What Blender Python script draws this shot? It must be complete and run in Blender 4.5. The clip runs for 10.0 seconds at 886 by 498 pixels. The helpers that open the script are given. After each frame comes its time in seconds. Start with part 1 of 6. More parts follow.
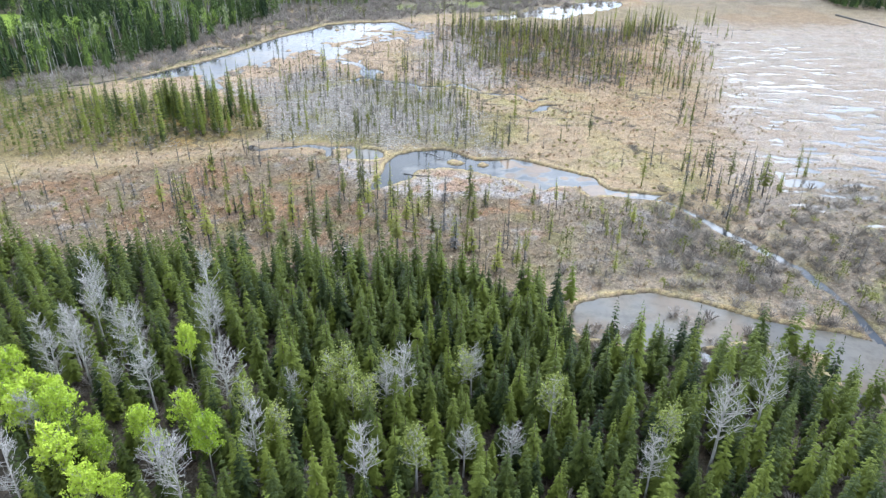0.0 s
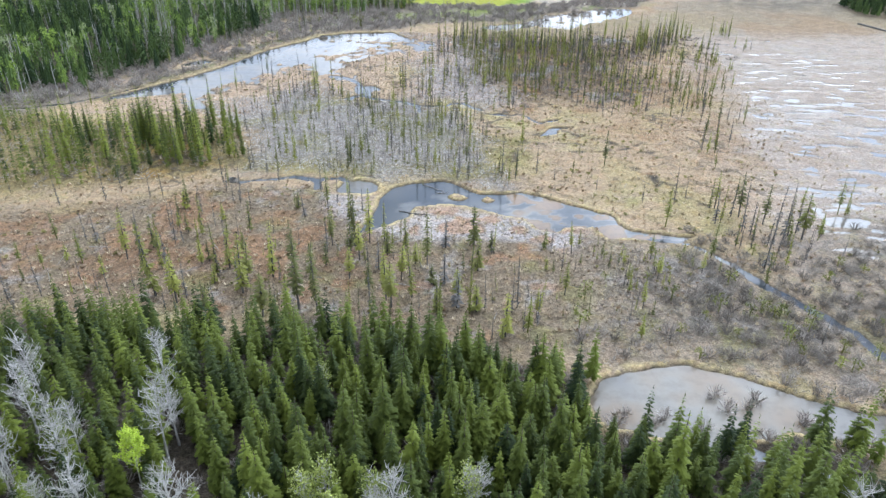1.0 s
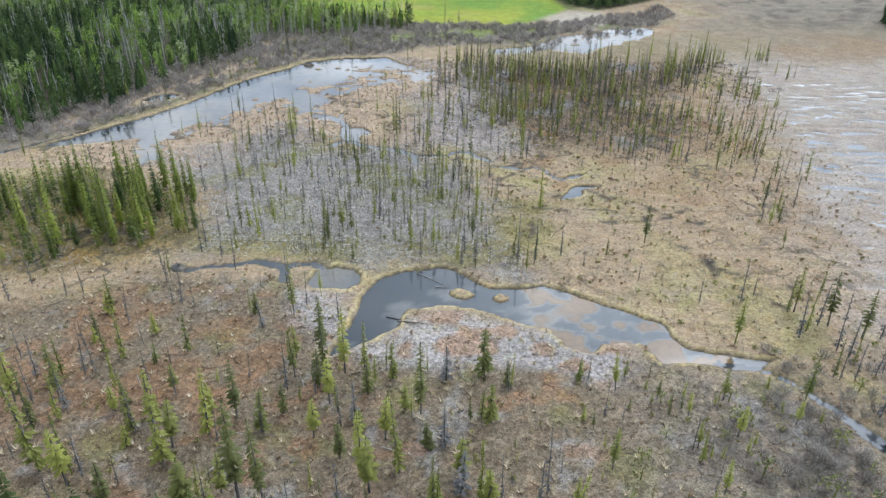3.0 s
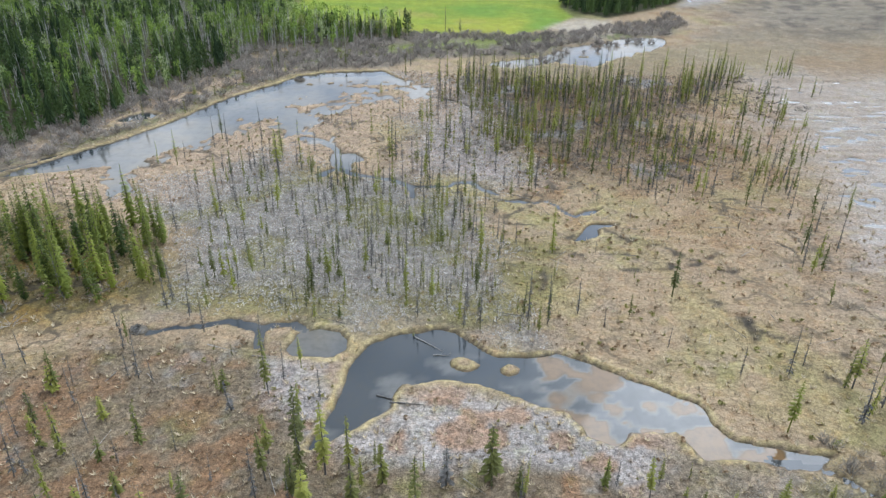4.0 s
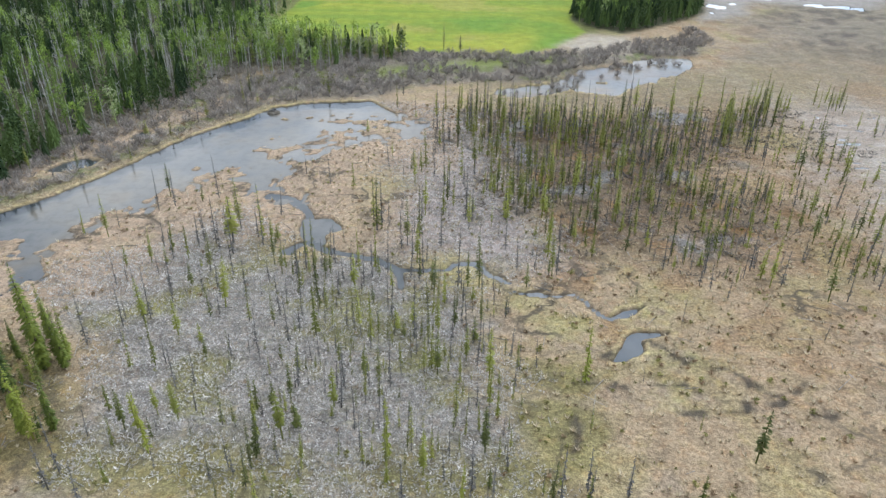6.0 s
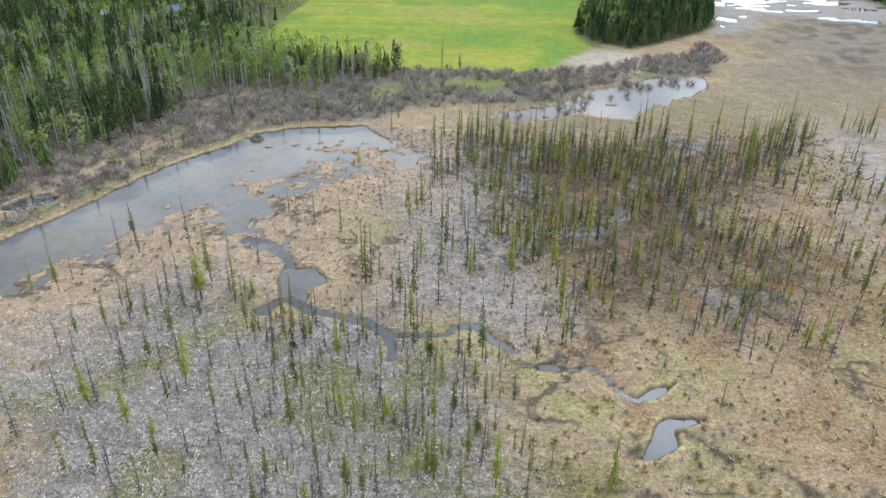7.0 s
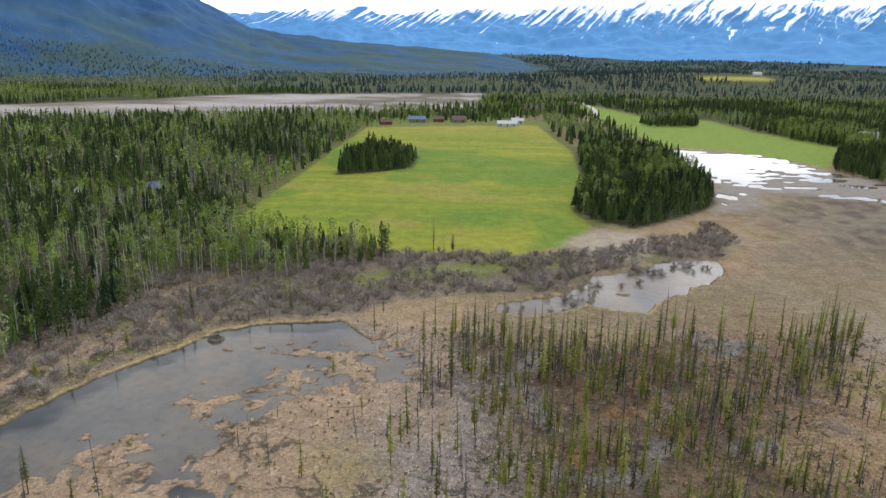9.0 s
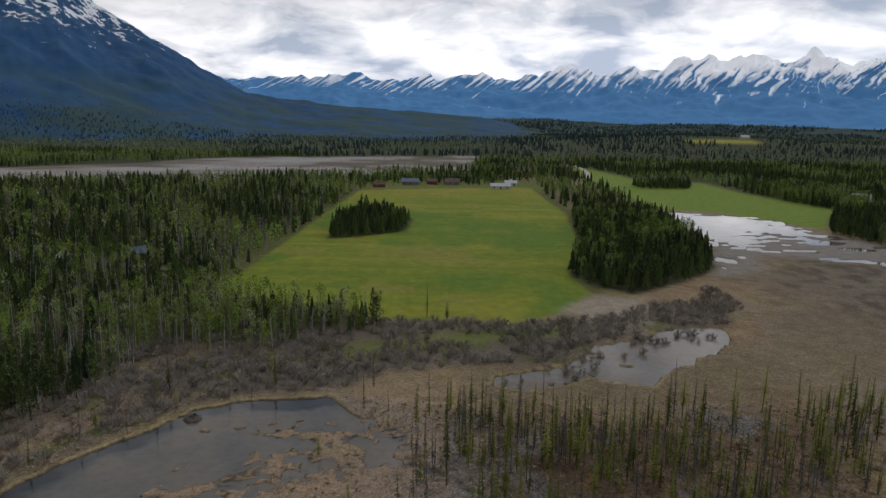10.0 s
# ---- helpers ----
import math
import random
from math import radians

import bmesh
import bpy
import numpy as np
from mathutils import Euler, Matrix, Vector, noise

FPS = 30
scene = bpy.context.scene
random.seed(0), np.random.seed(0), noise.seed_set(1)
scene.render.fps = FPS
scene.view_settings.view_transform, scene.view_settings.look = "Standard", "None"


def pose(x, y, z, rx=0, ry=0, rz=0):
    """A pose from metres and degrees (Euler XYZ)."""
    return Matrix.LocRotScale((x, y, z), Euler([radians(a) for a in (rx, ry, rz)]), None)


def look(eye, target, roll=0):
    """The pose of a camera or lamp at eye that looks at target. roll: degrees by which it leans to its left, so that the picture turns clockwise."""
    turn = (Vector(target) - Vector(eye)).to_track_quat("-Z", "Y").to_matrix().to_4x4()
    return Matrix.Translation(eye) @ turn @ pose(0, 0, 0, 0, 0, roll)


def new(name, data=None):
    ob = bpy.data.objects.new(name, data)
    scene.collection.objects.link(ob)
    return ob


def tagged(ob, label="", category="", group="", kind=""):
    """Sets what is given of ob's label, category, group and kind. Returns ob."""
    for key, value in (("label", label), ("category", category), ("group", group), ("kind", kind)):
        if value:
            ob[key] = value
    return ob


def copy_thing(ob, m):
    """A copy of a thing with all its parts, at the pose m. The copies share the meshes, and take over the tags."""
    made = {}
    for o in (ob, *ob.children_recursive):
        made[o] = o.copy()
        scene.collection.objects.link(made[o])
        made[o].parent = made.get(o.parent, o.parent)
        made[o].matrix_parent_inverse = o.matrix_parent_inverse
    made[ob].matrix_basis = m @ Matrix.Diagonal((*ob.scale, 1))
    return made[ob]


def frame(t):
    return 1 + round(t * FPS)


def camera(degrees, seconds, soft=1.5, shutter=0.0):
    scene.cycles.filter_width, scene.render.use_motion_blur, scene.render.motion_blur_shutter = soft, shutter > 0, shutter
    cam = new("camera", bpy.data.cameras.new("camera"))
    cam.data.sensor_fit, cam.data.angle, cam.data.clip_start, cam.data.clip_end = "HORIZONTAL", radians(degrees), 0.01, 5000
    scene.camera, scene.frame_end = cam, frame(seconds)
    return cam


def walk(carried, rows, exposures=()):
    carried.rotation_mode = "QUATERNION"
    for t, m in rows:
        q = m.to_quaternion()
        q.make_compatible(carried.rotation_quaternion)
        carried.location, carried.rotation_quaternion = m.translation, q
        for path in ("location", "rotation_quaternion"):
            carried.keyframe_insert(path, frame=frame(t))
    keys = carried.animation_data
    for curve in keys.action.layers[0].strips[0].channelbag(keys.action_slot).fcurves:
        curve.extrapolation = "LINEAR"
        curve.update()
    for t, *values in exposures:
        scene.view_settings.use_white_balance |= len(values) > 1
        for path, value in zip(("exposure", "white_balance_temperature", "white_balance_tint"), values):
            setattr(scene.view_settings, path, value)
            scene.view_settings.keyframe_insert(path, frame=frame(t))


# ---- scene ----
cam = camera(65.1, 10.0, soft=1.4)
METRES, EYE, TILT, LEAN, TURN = 158.7, 60.0, 0.2, 1.0, 0.0
ROWS = [
    (0.0, 0.0, 0.0, 0.0, 0.93, -29.62, -1.63),
    (0.5, -0.0002, 0.0561, 0.0005, 0.98, -29.6, -1.59),
    (1.0, -0.0006, 0.1122, 0.0009, 1.04, -29.59, -1.55),
    (1.5, -0.0013, 0.1681, 0.0003, 1.05, -29.5, -1.5),
    (2.0, -0.0019, 0.2243, -0.0007, 1.08, -29.45, -1.5),
    (2.5, -0.0022, 0.28, -0.0018, 1.12, -29.31, -1.48),
    (4.0, -0.0046, 0.4454, -0.0012, 1.22, -29.28, -1.51),
    (4.5, -0.0049, 0.5011, -0.0009, 1.22, -29.31, -1.51),
    (5.0, -0.0056, 0.5569, -0.0009, 1.23, -29.37, -1.55),
    (5.5, -0.0065, 0.6127, -0.0016, 1.22, -29.45, -1.62),
    (7.0, -0.009, 0.7773, -0.0037, 1.09, -28.99, -1.81),
    (7.5, -0.0093, 0.8283, -0.0056, 1.04, -26.99, -1.87),
    (8.0, -0.0094, 0.8751, -0.0073, 0.93, -23.67, -1.94),
    (8.5, -0.0097, 0.915, -0.0092, 0.79, -19.29, -2.04),
    (9.0, -0.0105, 0.949, -0.0101, 0.51, -15.76, -2.08),
    (9.5, -0.0108, 0.9771, -0.0107, 0.22, -13.03, -2.05),
    (10.0, -0.0119, 0.9997, -0.0108, -0.06, -10.74, -2.07),
]
EXPOSURES = [(0.0, 0.04, 5520, 10), (1.0, -0.10, 5520, 10), (2.0, -0.27, 5580, 8), (2.5, -0.37, 5580, 8), (4.0, -0.48, 5700, 8), (7.0, -0.46, 5750, 8), (8.0, -0.38, 5950, 9),
             (8.5, -0.55, 6080, 12), (9.0, -1.02, 6350, 13), (9.5, -1.76, 6400, 13), (10.0, -2.34, 6400, 13)]
walk(cam, [(t, pose(0, 0, EYE, TILT, LEAN, TURN) @ pose(METRES * x, METRES * y, METRES * z, 90 + pitch, roll, yaw)) for t, x, y, z, yaw, pitch, roll in ROWS], EXPOSURES)

# ---------------------------------------------------------------- world and light
SUN_EL, SUN_AZ = 46.0, 30.0          # degrees; azimuth from the flight's line towards the east
world = bpy.data.worlds.new("sky")
scene.world = world
world.use_nodes = True
wt = world.node_tree
wt.nodes.clear()


def node(tree, kind, **values):
    n = tree.nodes.new(kind)
    for key, value in values.items():
        if key in n.inputs:
            n.inputs[key].default_value = value
        else:
            setattr(n, key, value)
    return n


def ramp(tree, fac, stops):
    n = tree.nodes.new("ShaderNodeValToRGB")
    while len(n.color_ramp.elements) < len(stops):
        n.color_ramp.elements.new(0.5)
    for e, (p, c) in zip(n.color_ramp.elements, stops):
        e.position = p
        e.color = (c, c, c, 1) if isinstance(c, (int, float)) else (*c, 1)
    tree.links.new(fac, n.inputs[0])
    return n.outputs[0]


def mix(tree, fac, a, b, how="MIX"):
    n = tree.nodes.new("ShaderNodeMix")
    n.data_type, n.blend_type = "RGBA", how
    for sock, v in ((n.inputs[0], fac), (n.inputs[6], a), (n.inputs[7], b)):
        if isinstance(v, (int, float)):
            sock.default_value = v
        elif isinstance(v, tuple):
            sock.default_value = (*v, 1)
        else:
            tree.links.new(v, sock)
    return n.outputs[2]


def maths(tree, op, a, b=0.0):
    n = tree.nodes.new("ShaderNodeMath")
    n.operation = op
    for sock, v in ((n.inputs[0], a), (n.inputs[1], b)):
        if isinstance(v, (int, float)):
            sock.default_value = v
        else:
            tree.links.new(v, sock)
    return n.outputs[0]


sky = node(wt, "ShaderNodeTexSky", sky_type="NISHITA", sun_disc=False, sun_elevation=radians(SUN_EL),
           sun_rotation=radians(SUN_AZ), altitude=700.0)
coord = node(wt, "ShaderNodeTexCoord")
sep = node(wt, "ShaderNodeSeparateXYZ")
wt.links.new(coord.outputs["Generated"], sep.inputs[0])
lift = maths(wt, "ADD", maths(wt, "MAXIMUM", sep.outputs[2], 0.0), 0.26)
flat = node(wt, "ShaderNodeCombineXYZ")
wt.links.new(maths(wt, "DIVIDE", sep.outputs[0], lift), flat.inputs[0])
wt.links.new(maths(wt, "DIVIDE", sep.outputs[1], lift), flat.inputs[1])
cloud = node(wt, "ShaderNodeTexNoise", Scale=1.7, Detail=9.0, Roughness=0.58, Distortion=0.25)
wt.links.new(flat.outputs[0], cloud.inputs["Vector"])
shade = node(wt, "ShaderNodeTexNoise", Scale=2.6, Detail=7.0, Roughness=0.55, Distortion=0.3)
wt.links.new(flat.outputs[0], shade.inputs["Vector"])
cover = ramp(wt, cloud.outputs[0], [(0.36, 0.0), (0.47, 1.0)])
body = ramp(wt, shade.outputs[0], [(0.36, (1.20, 1.38, 1.68)), (0.47, (2.15, 2.24, 2.36)), (0.60, (3.2, 3.2, 3.2))])
blue = mix(wt, 1.0, sky.outputs[0], (0.3, 0.3, 0.3), "MULTIPLY")
bg = node(wt, "ShaderNodeBackground", Strength=1.0)
# thin cloud glows towards the sun
toward = node(wt, "ShaderNodeVectorMath", operation="DOT_PRODUCT")
wt.links.new(coord.outputs["Generated"], toward.inputs[0])
toward.inputs[1].default_value = (math.cos(radians(SUN_EL)) * math.sin(radians(SUN_AZ)), math.cos(radians(SUN_EL)) * math.cos(radians(SUN_AZ)), math.sin(radians(SUN_EL)))
half = maths(wt, "ADD", maths(wt, "MULTIPLY", toward.outputs["Value"], 0.5), 0.5)
glow = ramp(wt, half, [(0.0, 0.45), (0.5, 0.56), (0.75, 0.95), (0.91, 1.25), (0.95, 2.4), (0.972, 3.4), (1.0, 3.8)])
low = ramp(wt, sep.outputs[2], [(0.0, 1.95), (0.10, 1.75), (0.20, 0.97), (0.6, 0.82), (0.8, 0.6), (1.0, 0.45)])
lit = mix(wt, 1.0, mix(wt, 1.0, body, glow, "MULTIPLY"), low, "MULTIPLY")
closed = maths(wt, "MAXIMUM", cover, ramp(wt, sep.outputs[2], [(0.10, 1.0), (0.30, 0.0)]))
wt.links.new(mix(wt, closed, blue, lit), bg.inputs[0])
wo = node(wt, "ShaderNodeOutputWorld")
wt.links.new(bg.outputs[0], wo.inputs[0])

sun = new("sun", bpy.data.lights.new("sun", "SUN"))
sun.data.energy, sun.data.angle, sun.data.color = 1.0, radians(24), (1.0, 0.98, 0.95)
sx = math.cos(radians(SUN_EL)) * math.sin(radians(SUN_AZ))
sy = math.cos(radians(SUN_EL)) * math.cos(radians(SUN_AZ))
sun.matrix_world = look((sx * 500, sy * 500 + 150, math.sin(radians(SUN_EL)) * 500), (0, 150, 0))

# ---------------------------------------------------------------- small tools
RNG = np.random.default_rng(7)


def smooth(a, b, v):
    t = np.clip((v - a) / (b - a), 0, 1)
    return t * t * (3 - 2 * t)


def value_noise(x, y, seed):
    """Smooth noise in 0..1, one lattice cell a metre."""
    xi, yi = np.floor(x).astype(np.int64), np.floor(y).astype(np.int64)
    fx, fy = x - xi, y - yi
    fx, fy = fx * fx * (3 - 2 * fx), fy * fy * (3 - 2 * fy)

    def h(i, j):
        n = (i * 374761393 + j * 668265263 + seed * 974711) & 0xFFFFFFFF
        n = ((n ^ (n >> 13)) * 1274126177) & 0xFFFFFFFF
        return ((n ^ (n >> 16)) & 0xFFFF) / 65535.0
    return (h(xi, yi) * (1 - fx) + h(xi + 1, yi) * fx) * (1 - fy) + (h(xi, yi + 1) * (1 - fx) + h(xi + 1, yi + 1) * fx) * fy


def fbm(x, y, size, seed, octaves=4):
    total, amp, norm = 0.0, 1.0, 0.0
    for k in range(octaves):
        total = total + amp * value_noise(x / size + 17.3 * k, y / size - 9.1 * k, seed + k)
        norm += amp
        amp *= 0.5
        size /= 2.03
    return total / norm


def line_distance(x, y, pts, closed=False):
    best = np.full(np.shape(x), 1e9)
    n = len(pts)
    for k in range(n if closed else n - 1):
        (ax, ay), (bx, by) = pts[k], pts[(k + 1) % n]
        dx, dy = bx - ax, by - ay
        t = np.clip(((x - ax) * dx + (y - ay) * dy) / (dx * dx + dy * dy + 1e-9), 0, 1)
        best = np.minimum(best, np.hypot(x - ax - t * dx, y - ay - t * dy))
    return best


def outside(x, y, pts):
    """Distance to the outline pts: positive outside it, negative inside."""
    inside = np.zeros(np.shape(x), bool)
    n = len(pts)
    for k in range(n):
        (ax, ay), (bx, by) = pts[k], pts[(k + 1) % n]
        if ay != by:
            inside ^= ((ay > y) != (by > y)) & (x < (bx - ax) * (y - ay) / (by - ay) + ax)
    d = line_distance(x, y, pts, True)
    return np.where(inside, -d, d)


def sheet(name, verts, tris, material, colours=None, soft=False):
    """A mesh object from arrays of corners and triangles (or quads)."""
    verts, tris = np.asarray(verts, np.float32), np.asarray(tris, np.int32)
    k = tris.shape[1]
    me = bpy.data.meshes.new(name)
    me.vertices.add(len(verts))
    me.vertices.foreach_set("co", verts.ravel())
    me.loops.add(tris.size)
    me.loops.foreach_set("vertex_index", tris.ravel())
    me.polygons.add(len(tris))
    me.polygons.foreach_set("loop_start", np.arange(0, tris.size, k, dtype=np.int32))
    me.polygons.foreach_set("use_smooth", np.full(len(tris), soft))
    if colours is not None:
        for key, c in colours.items():
            c = np.asarray(c, np.float32)
            if c.ndim == 1:
                me.attributes.new(key, "FLOAT", "POINT").data.foreach_set("value", c)
            else:
                me.attributes.new(key, "FLOAT_COLOR", "POINT").data.foreach_set("color", np.c_[c, np.ones(len(c))].astype(np.float32).ravel())
    me.update(calc_edges=True)
    me.validate()
    me.materials.append(material)
    return me


def strew(template, xs, ys, zs, scales, turns, rng, stretch=None, lean=0.0):
    """Many copies of (verts, tris) in one pair of arrays, with a tint for each copy."""
    v, f = template
    n = len(xs)
    c, s = np.cos(turns)[:, None], np.sin(turns)[:, None]
    sc = np.asarray(scales)[:, None]
    wide = sc if stretch is None else sc * np.asarray(stretch)[:, None]
    lx, ly = rng.normal(0, lean, (n, 1)), rng.normal(0, lean, (n, 1))
    z = v[None, :, 2] * sc
    x = (v[None, :, 0] * c - v[None, :, 1] * s) * wide + lx * z + np.asarray(xs)[:, None]
    y = (v[None, :, 0] * s + v[None, :, 1] * c) * wide + ly * z + np.asarray(ys)[:, None]
    z = z + np.asarray(zs)[:, None]
    verts = np.stack([x, y, z], -1).reshape(-1, 3)
    tris = (f[None] + (np.arange(n) * len(v))[:, None, None]).reshape(-1, f.shape[1])
    return verts, tris, np.repeat(rng.random(n), len(v))


def strew_many(templates, xs, ys, zs, scales, rng, stretch=None, lean=0.0):
    pick = rng.integers(0, len(templates), len(xs))
    turns = rng.random(len(xs)) * 6.283
    V, T, C, base = [], [], [], 0
    for k, tpl in enumerate(templates):
        m = pick == k
        if not m.any():
            continue
        v, t, c = strew(tpl, xs[m], ys[m], zs[m], scales[m], turns[m], rng, None if stretch is None else stretch[m], lean)
        V.append(v), T.append(t + base), C.append(c)
        base += len(v)
    return np.concatenate(V), np.concatenate(T), np.concatenate(C)


def spread(x0, x1, y0, y1, gap, rng, keep):
    """Jittered places about gap metres apart where keep(x, y), a chance in 0..1, allows them."""
    gx, gy = np.meshgrid(np.arange(x0, x1, gap), np.arange(y0, y1, gap))
    x = gx.ravel() + rng.uniform(-0.5, 0.5, gx.size) * gap * 1.15
    y = gy.ravel() + rng.uniform(-0.5, 0.5, gx.size) * gap * 1.15
    m = rng.random(x.size) < keep(x, y)
    return x[m], y[m]


# ---------------------------------------------------------------- materials
def material(name, rough=0.8, spec=0.3):
    m = bpy.data.materials.new(name)
    m.use_nodes = True
    b = m.node_tree.nodes["Principled BSDF"]
    b.inputs["Roughness"].default_value = rough
    b.inputs["Specular IOR Level"].default_value = spec
    return m, m.node_tree, b


def place_noise(tree, scale, detail=3.0, rough=0.6, stretch=None):
    c = tree.nodes.new("ShaderNodeNewGeometry")
    n = node(tree, "ShaderNodeTexNoise", Scale=scale, Detail=detail, Roughness=rough)
    out = c.outputs["Position"]
    if stretch:
        mp = tree.nodes.new("ShaderNodeMapping")
        mp.inputs["Scale"].default_value = stretch
        tree.links.new(out, mp.inputs[0])
        out = mp.outputs[0]
    tree.links.new(out, n.inputs["Vector"])
    return n.outputs[0]


def bump(tree, b, height, strength, distance):
    n = tree.nodes.new("ShaderNodeBump")
    n.inputs["Strength"].default_value, n.inputs["Distance"].default_value = strength, distance
    tree.links.new(height, n.inputs["Height"])
    tree.links.new(n.outputs[0], b.inputs["Normal"])


def ground_material():
    m, t, b = material("marsh_ground", 0.95, 0.15)
    earth = node(t, "ShaderNodeAttribute", attribute_name="earth")
    speck = node(t, "ShaderNodeAttribute", attribute_name="speck")
    fine = place_noise(t, 1.9, 5.0, 0.72)
    broad = place_noise(t, 0.22, 4.0, 0.6)
    crisp = place_noise(t, 5.5, 3.0, 0.6)
    fine = maths(t, "ADD", maths(t, "MULTIPLY", fine, 0.62), maths(t, "MULTIPLY", crisp, 0.38))
    g1 = ramp(t, fine, [(0.36, 0.34), (0.50, 0.95), (0.62, 1.7)])
    g2 = ramp(t, broad, [(0.3, 0.78), (0.7, 1.22)])
    c = mix(t, speck.outputs["Fac"], earth.outputs["Color"], mix(t, 1.0, earth.outputs["Color"], g1, "MULTIPLY"))
    c = mix(t, 0.75, c, mix(t, 1.0, c, g2, "MULTIPLY"))
    warm = place_noise(t, 0.6, 3.0, 0.6)
    c = mix(t, ramp(t, warm, [(0.5, 0.0), (0.75, 0.5)]), c, mix(t, 1.0, c, (1.15, 0.92, 0.72), "MULTIPLY"))
    moss = place_noise(t, 0.34, 4.0, 0.65)
    c = mix(t, ramp(t, moss, [(0.54, 0.0), (0.70, 0.5)]), c, mix(t, 1.0, c, (0.90, 0.96, 0.62), "MULTIPLY"))
    dry = place_noise(t, 0.85, 3.0, 0.6)
    c = mix(t, ramp(t, dry, [(0.56, 0.0), (0.66, 0.45)]), c, mix(t, 1.0, c, (1.25, 1.22, 1.18), "MULTIPLY"))
    # dark seepage lines winding through the sedge
    vein = node(t, "ShaderNodeAttribute", attribute_name="vein").outputs["Fac"]
    seep = maths(t, "ABSOLUTE", maths(t, "SUBTRACT", place_noise(t, 0.085, 5.0, 0.55), 0.5))
    gate = ramp(t, place_noise(t, 0.04, 2.0, 0.5), [(0.48, 0.0), (0.58, 1.0)])
    line = maths(t, "MULTIPLY", maths(t, "MULTIPLY", ramp(t, seep, [(0.0, 0.9), (0.014, 0.7), (0.032, 0.0)]), gate), vein)
    c = mix(t, line, c, (0.085, 0.07, 0.05))
    t.links.new(c, b.inputs["Base Color"])
    bump(t, b, fine, 0.9, 0.35)
    return m


def foliage(name, dark, light, brown=None, rough=0.75, per_object=False):
    m, t, b = material(name, rough, 0.2)
    if per_object:
        tint = t.nodes.new("ShaderNodeObjectInfo").outputs["Random"]
    else:
        tint = node(t, "ShaderNodeAttribute", attribute_name="tint").outputs["Fac"]
    grain = place_noise(t, 1.4, 3.0, 0.7)
    f = maths(t, "ADD", maths(t, "MULTIPLY", tint, 0.6), maths(t, "MULTIPLY", grain, 0.55))
    stops = [(0.25, dark), (0.85, light)] if brown is None else [(0.2, dark), (0.7, light), (0.98, brown)]
    t.links.new(ramp(t, f, stops), b.inputs["Base Color"])
    return m


def bark(name, dark, light):
    m, t, b = material(name, 0.9, 0.15)
    g = place_noise(t, 3.0, 4.0, 0.7, (1, 1, 0.25))
    t.links.new(ramp(t, g, [(0.35, dark), (0.65, light)]), b.inputs["Base Color"])
    return m


def water_material(name="pond_water", gloss=0.5):
    m, t, b = material(name, 0.04, gloss)
    b.inputs["IOR"].default_value = 1.333
    silt = node(t, "ShaderNodeAttribute", attribute_name="silt").outputs["Fac"]
    weed = place_noise(t, 0.5, 4.0, 0.65)
    c = ramp(t, silt, [(0.1, (0.030, 0.036, 0.040)), (0.45, (0.125, 0.120, 0.108)), (0.62, (0.165, 0.145, 0.112)), (0.85, (0.165, 0.105, 0.05)), (1.0, (0.20, 0.125, 0.06))])
    c = mix(t, ramp(t, weed, [(0.45, 0.0), (0.7, 0.35)]), c, (0.04, 0.04, 0.03))
    t.links.new(c, b.inputs["Base Color"])
    calm = place_noise(t, 0.09, 2.0, 0.5)
    t.links.new(ramp(t, calm, [(0.42, 0.03), (0.62, 0.09)]), b.inputs["Roughness"])
    bump(t, b, place_noise(t, 2.5, 2.0, 0.5), 0.03, 0.05)
    return m


GROUND = ground_material()
WATER = water_material()
MURKY = water_material("murky_water", 0.26)     # a film of silt and drowned sedge dulls it
NEEDLES = foliage("spruce_needles", (0.014, 0.026, 0.006), (0.130, 0.158, 0.018), None, per_object=True)
NEEDLES_NEAR = foliage("young_spruce_needles", (0.014, 0.026, 0.006), (0.130, 0.158, 0.018))
NEEDLES_FAR = foliage("wood_needles", (0.018, 0.036, 0.014), (0.110, 0.160, 0.042))
NEEDLES_WEST = foliage("marsh_edge_needles", (0.030, 0.050, 0.010), (0.235, 0.265, 0.034), None, per_object=True)
SCRAGGY = foliage("thin_spruce_needles", (0.082, 0.086, 0.026), (0.265, 0.265, 0.05), per_object=True)
SCRAGGY_FAR = foliage("thin_spruce_needles_far", (0.060, 0.070, 0.018), (0.25, 0.26, 0.042))
DEADWOOD = bark("dead_spruce_wood", (0.075, 0.07, 0.062), (0.22, 0.207, 0.188))
SPRUCE_BARK = bark("spruce_bark", (0.06, 0.045, 0.035), (0.16, 0.13, 0.10))
ASPEN_BARK = bark("aspen_bark", (0.27, 0.255, 0.23), (0.56, 0.535, 0.49))
ASPEN_LEAF = foliage("fresh_aspen_leaf", (0.31, 0.42, 0.038), (0.58, 0.70, 0.085), per_object=True)
PALE_LEAF = foliage("budding_aspen_leaf", (0.17, 0.20, 0.045), (0.36, 0.40, 0.10), per_object=True)
LEAF_FAR = foliage("spring_leaf_far", (0.10, 0.155, 0.030), (0.28, 0.385, 0.065), (0.40, 0.38, 0.30))
# far needles and leaves, blued and paled to put haze into their colour
HAZED_NEEDLES = foliage("hazed_needles", (0.028, 0.062, 0.066), (0.07, 0.115, 0.105))
HAZED_LEAF = foliage("hazed_leaf", (0.14, 0.19, 0.125), (0.28, 0.33, 0.19))
TWIG = foliage("willow_twig", (0.22, 0.192, 0.165), (0.46, 0.41, 0.355))
TWIG_GREEN = foliage("budding_willow", (0.14, 0.15, 0.05), (0.26, 0.27, 0.08))
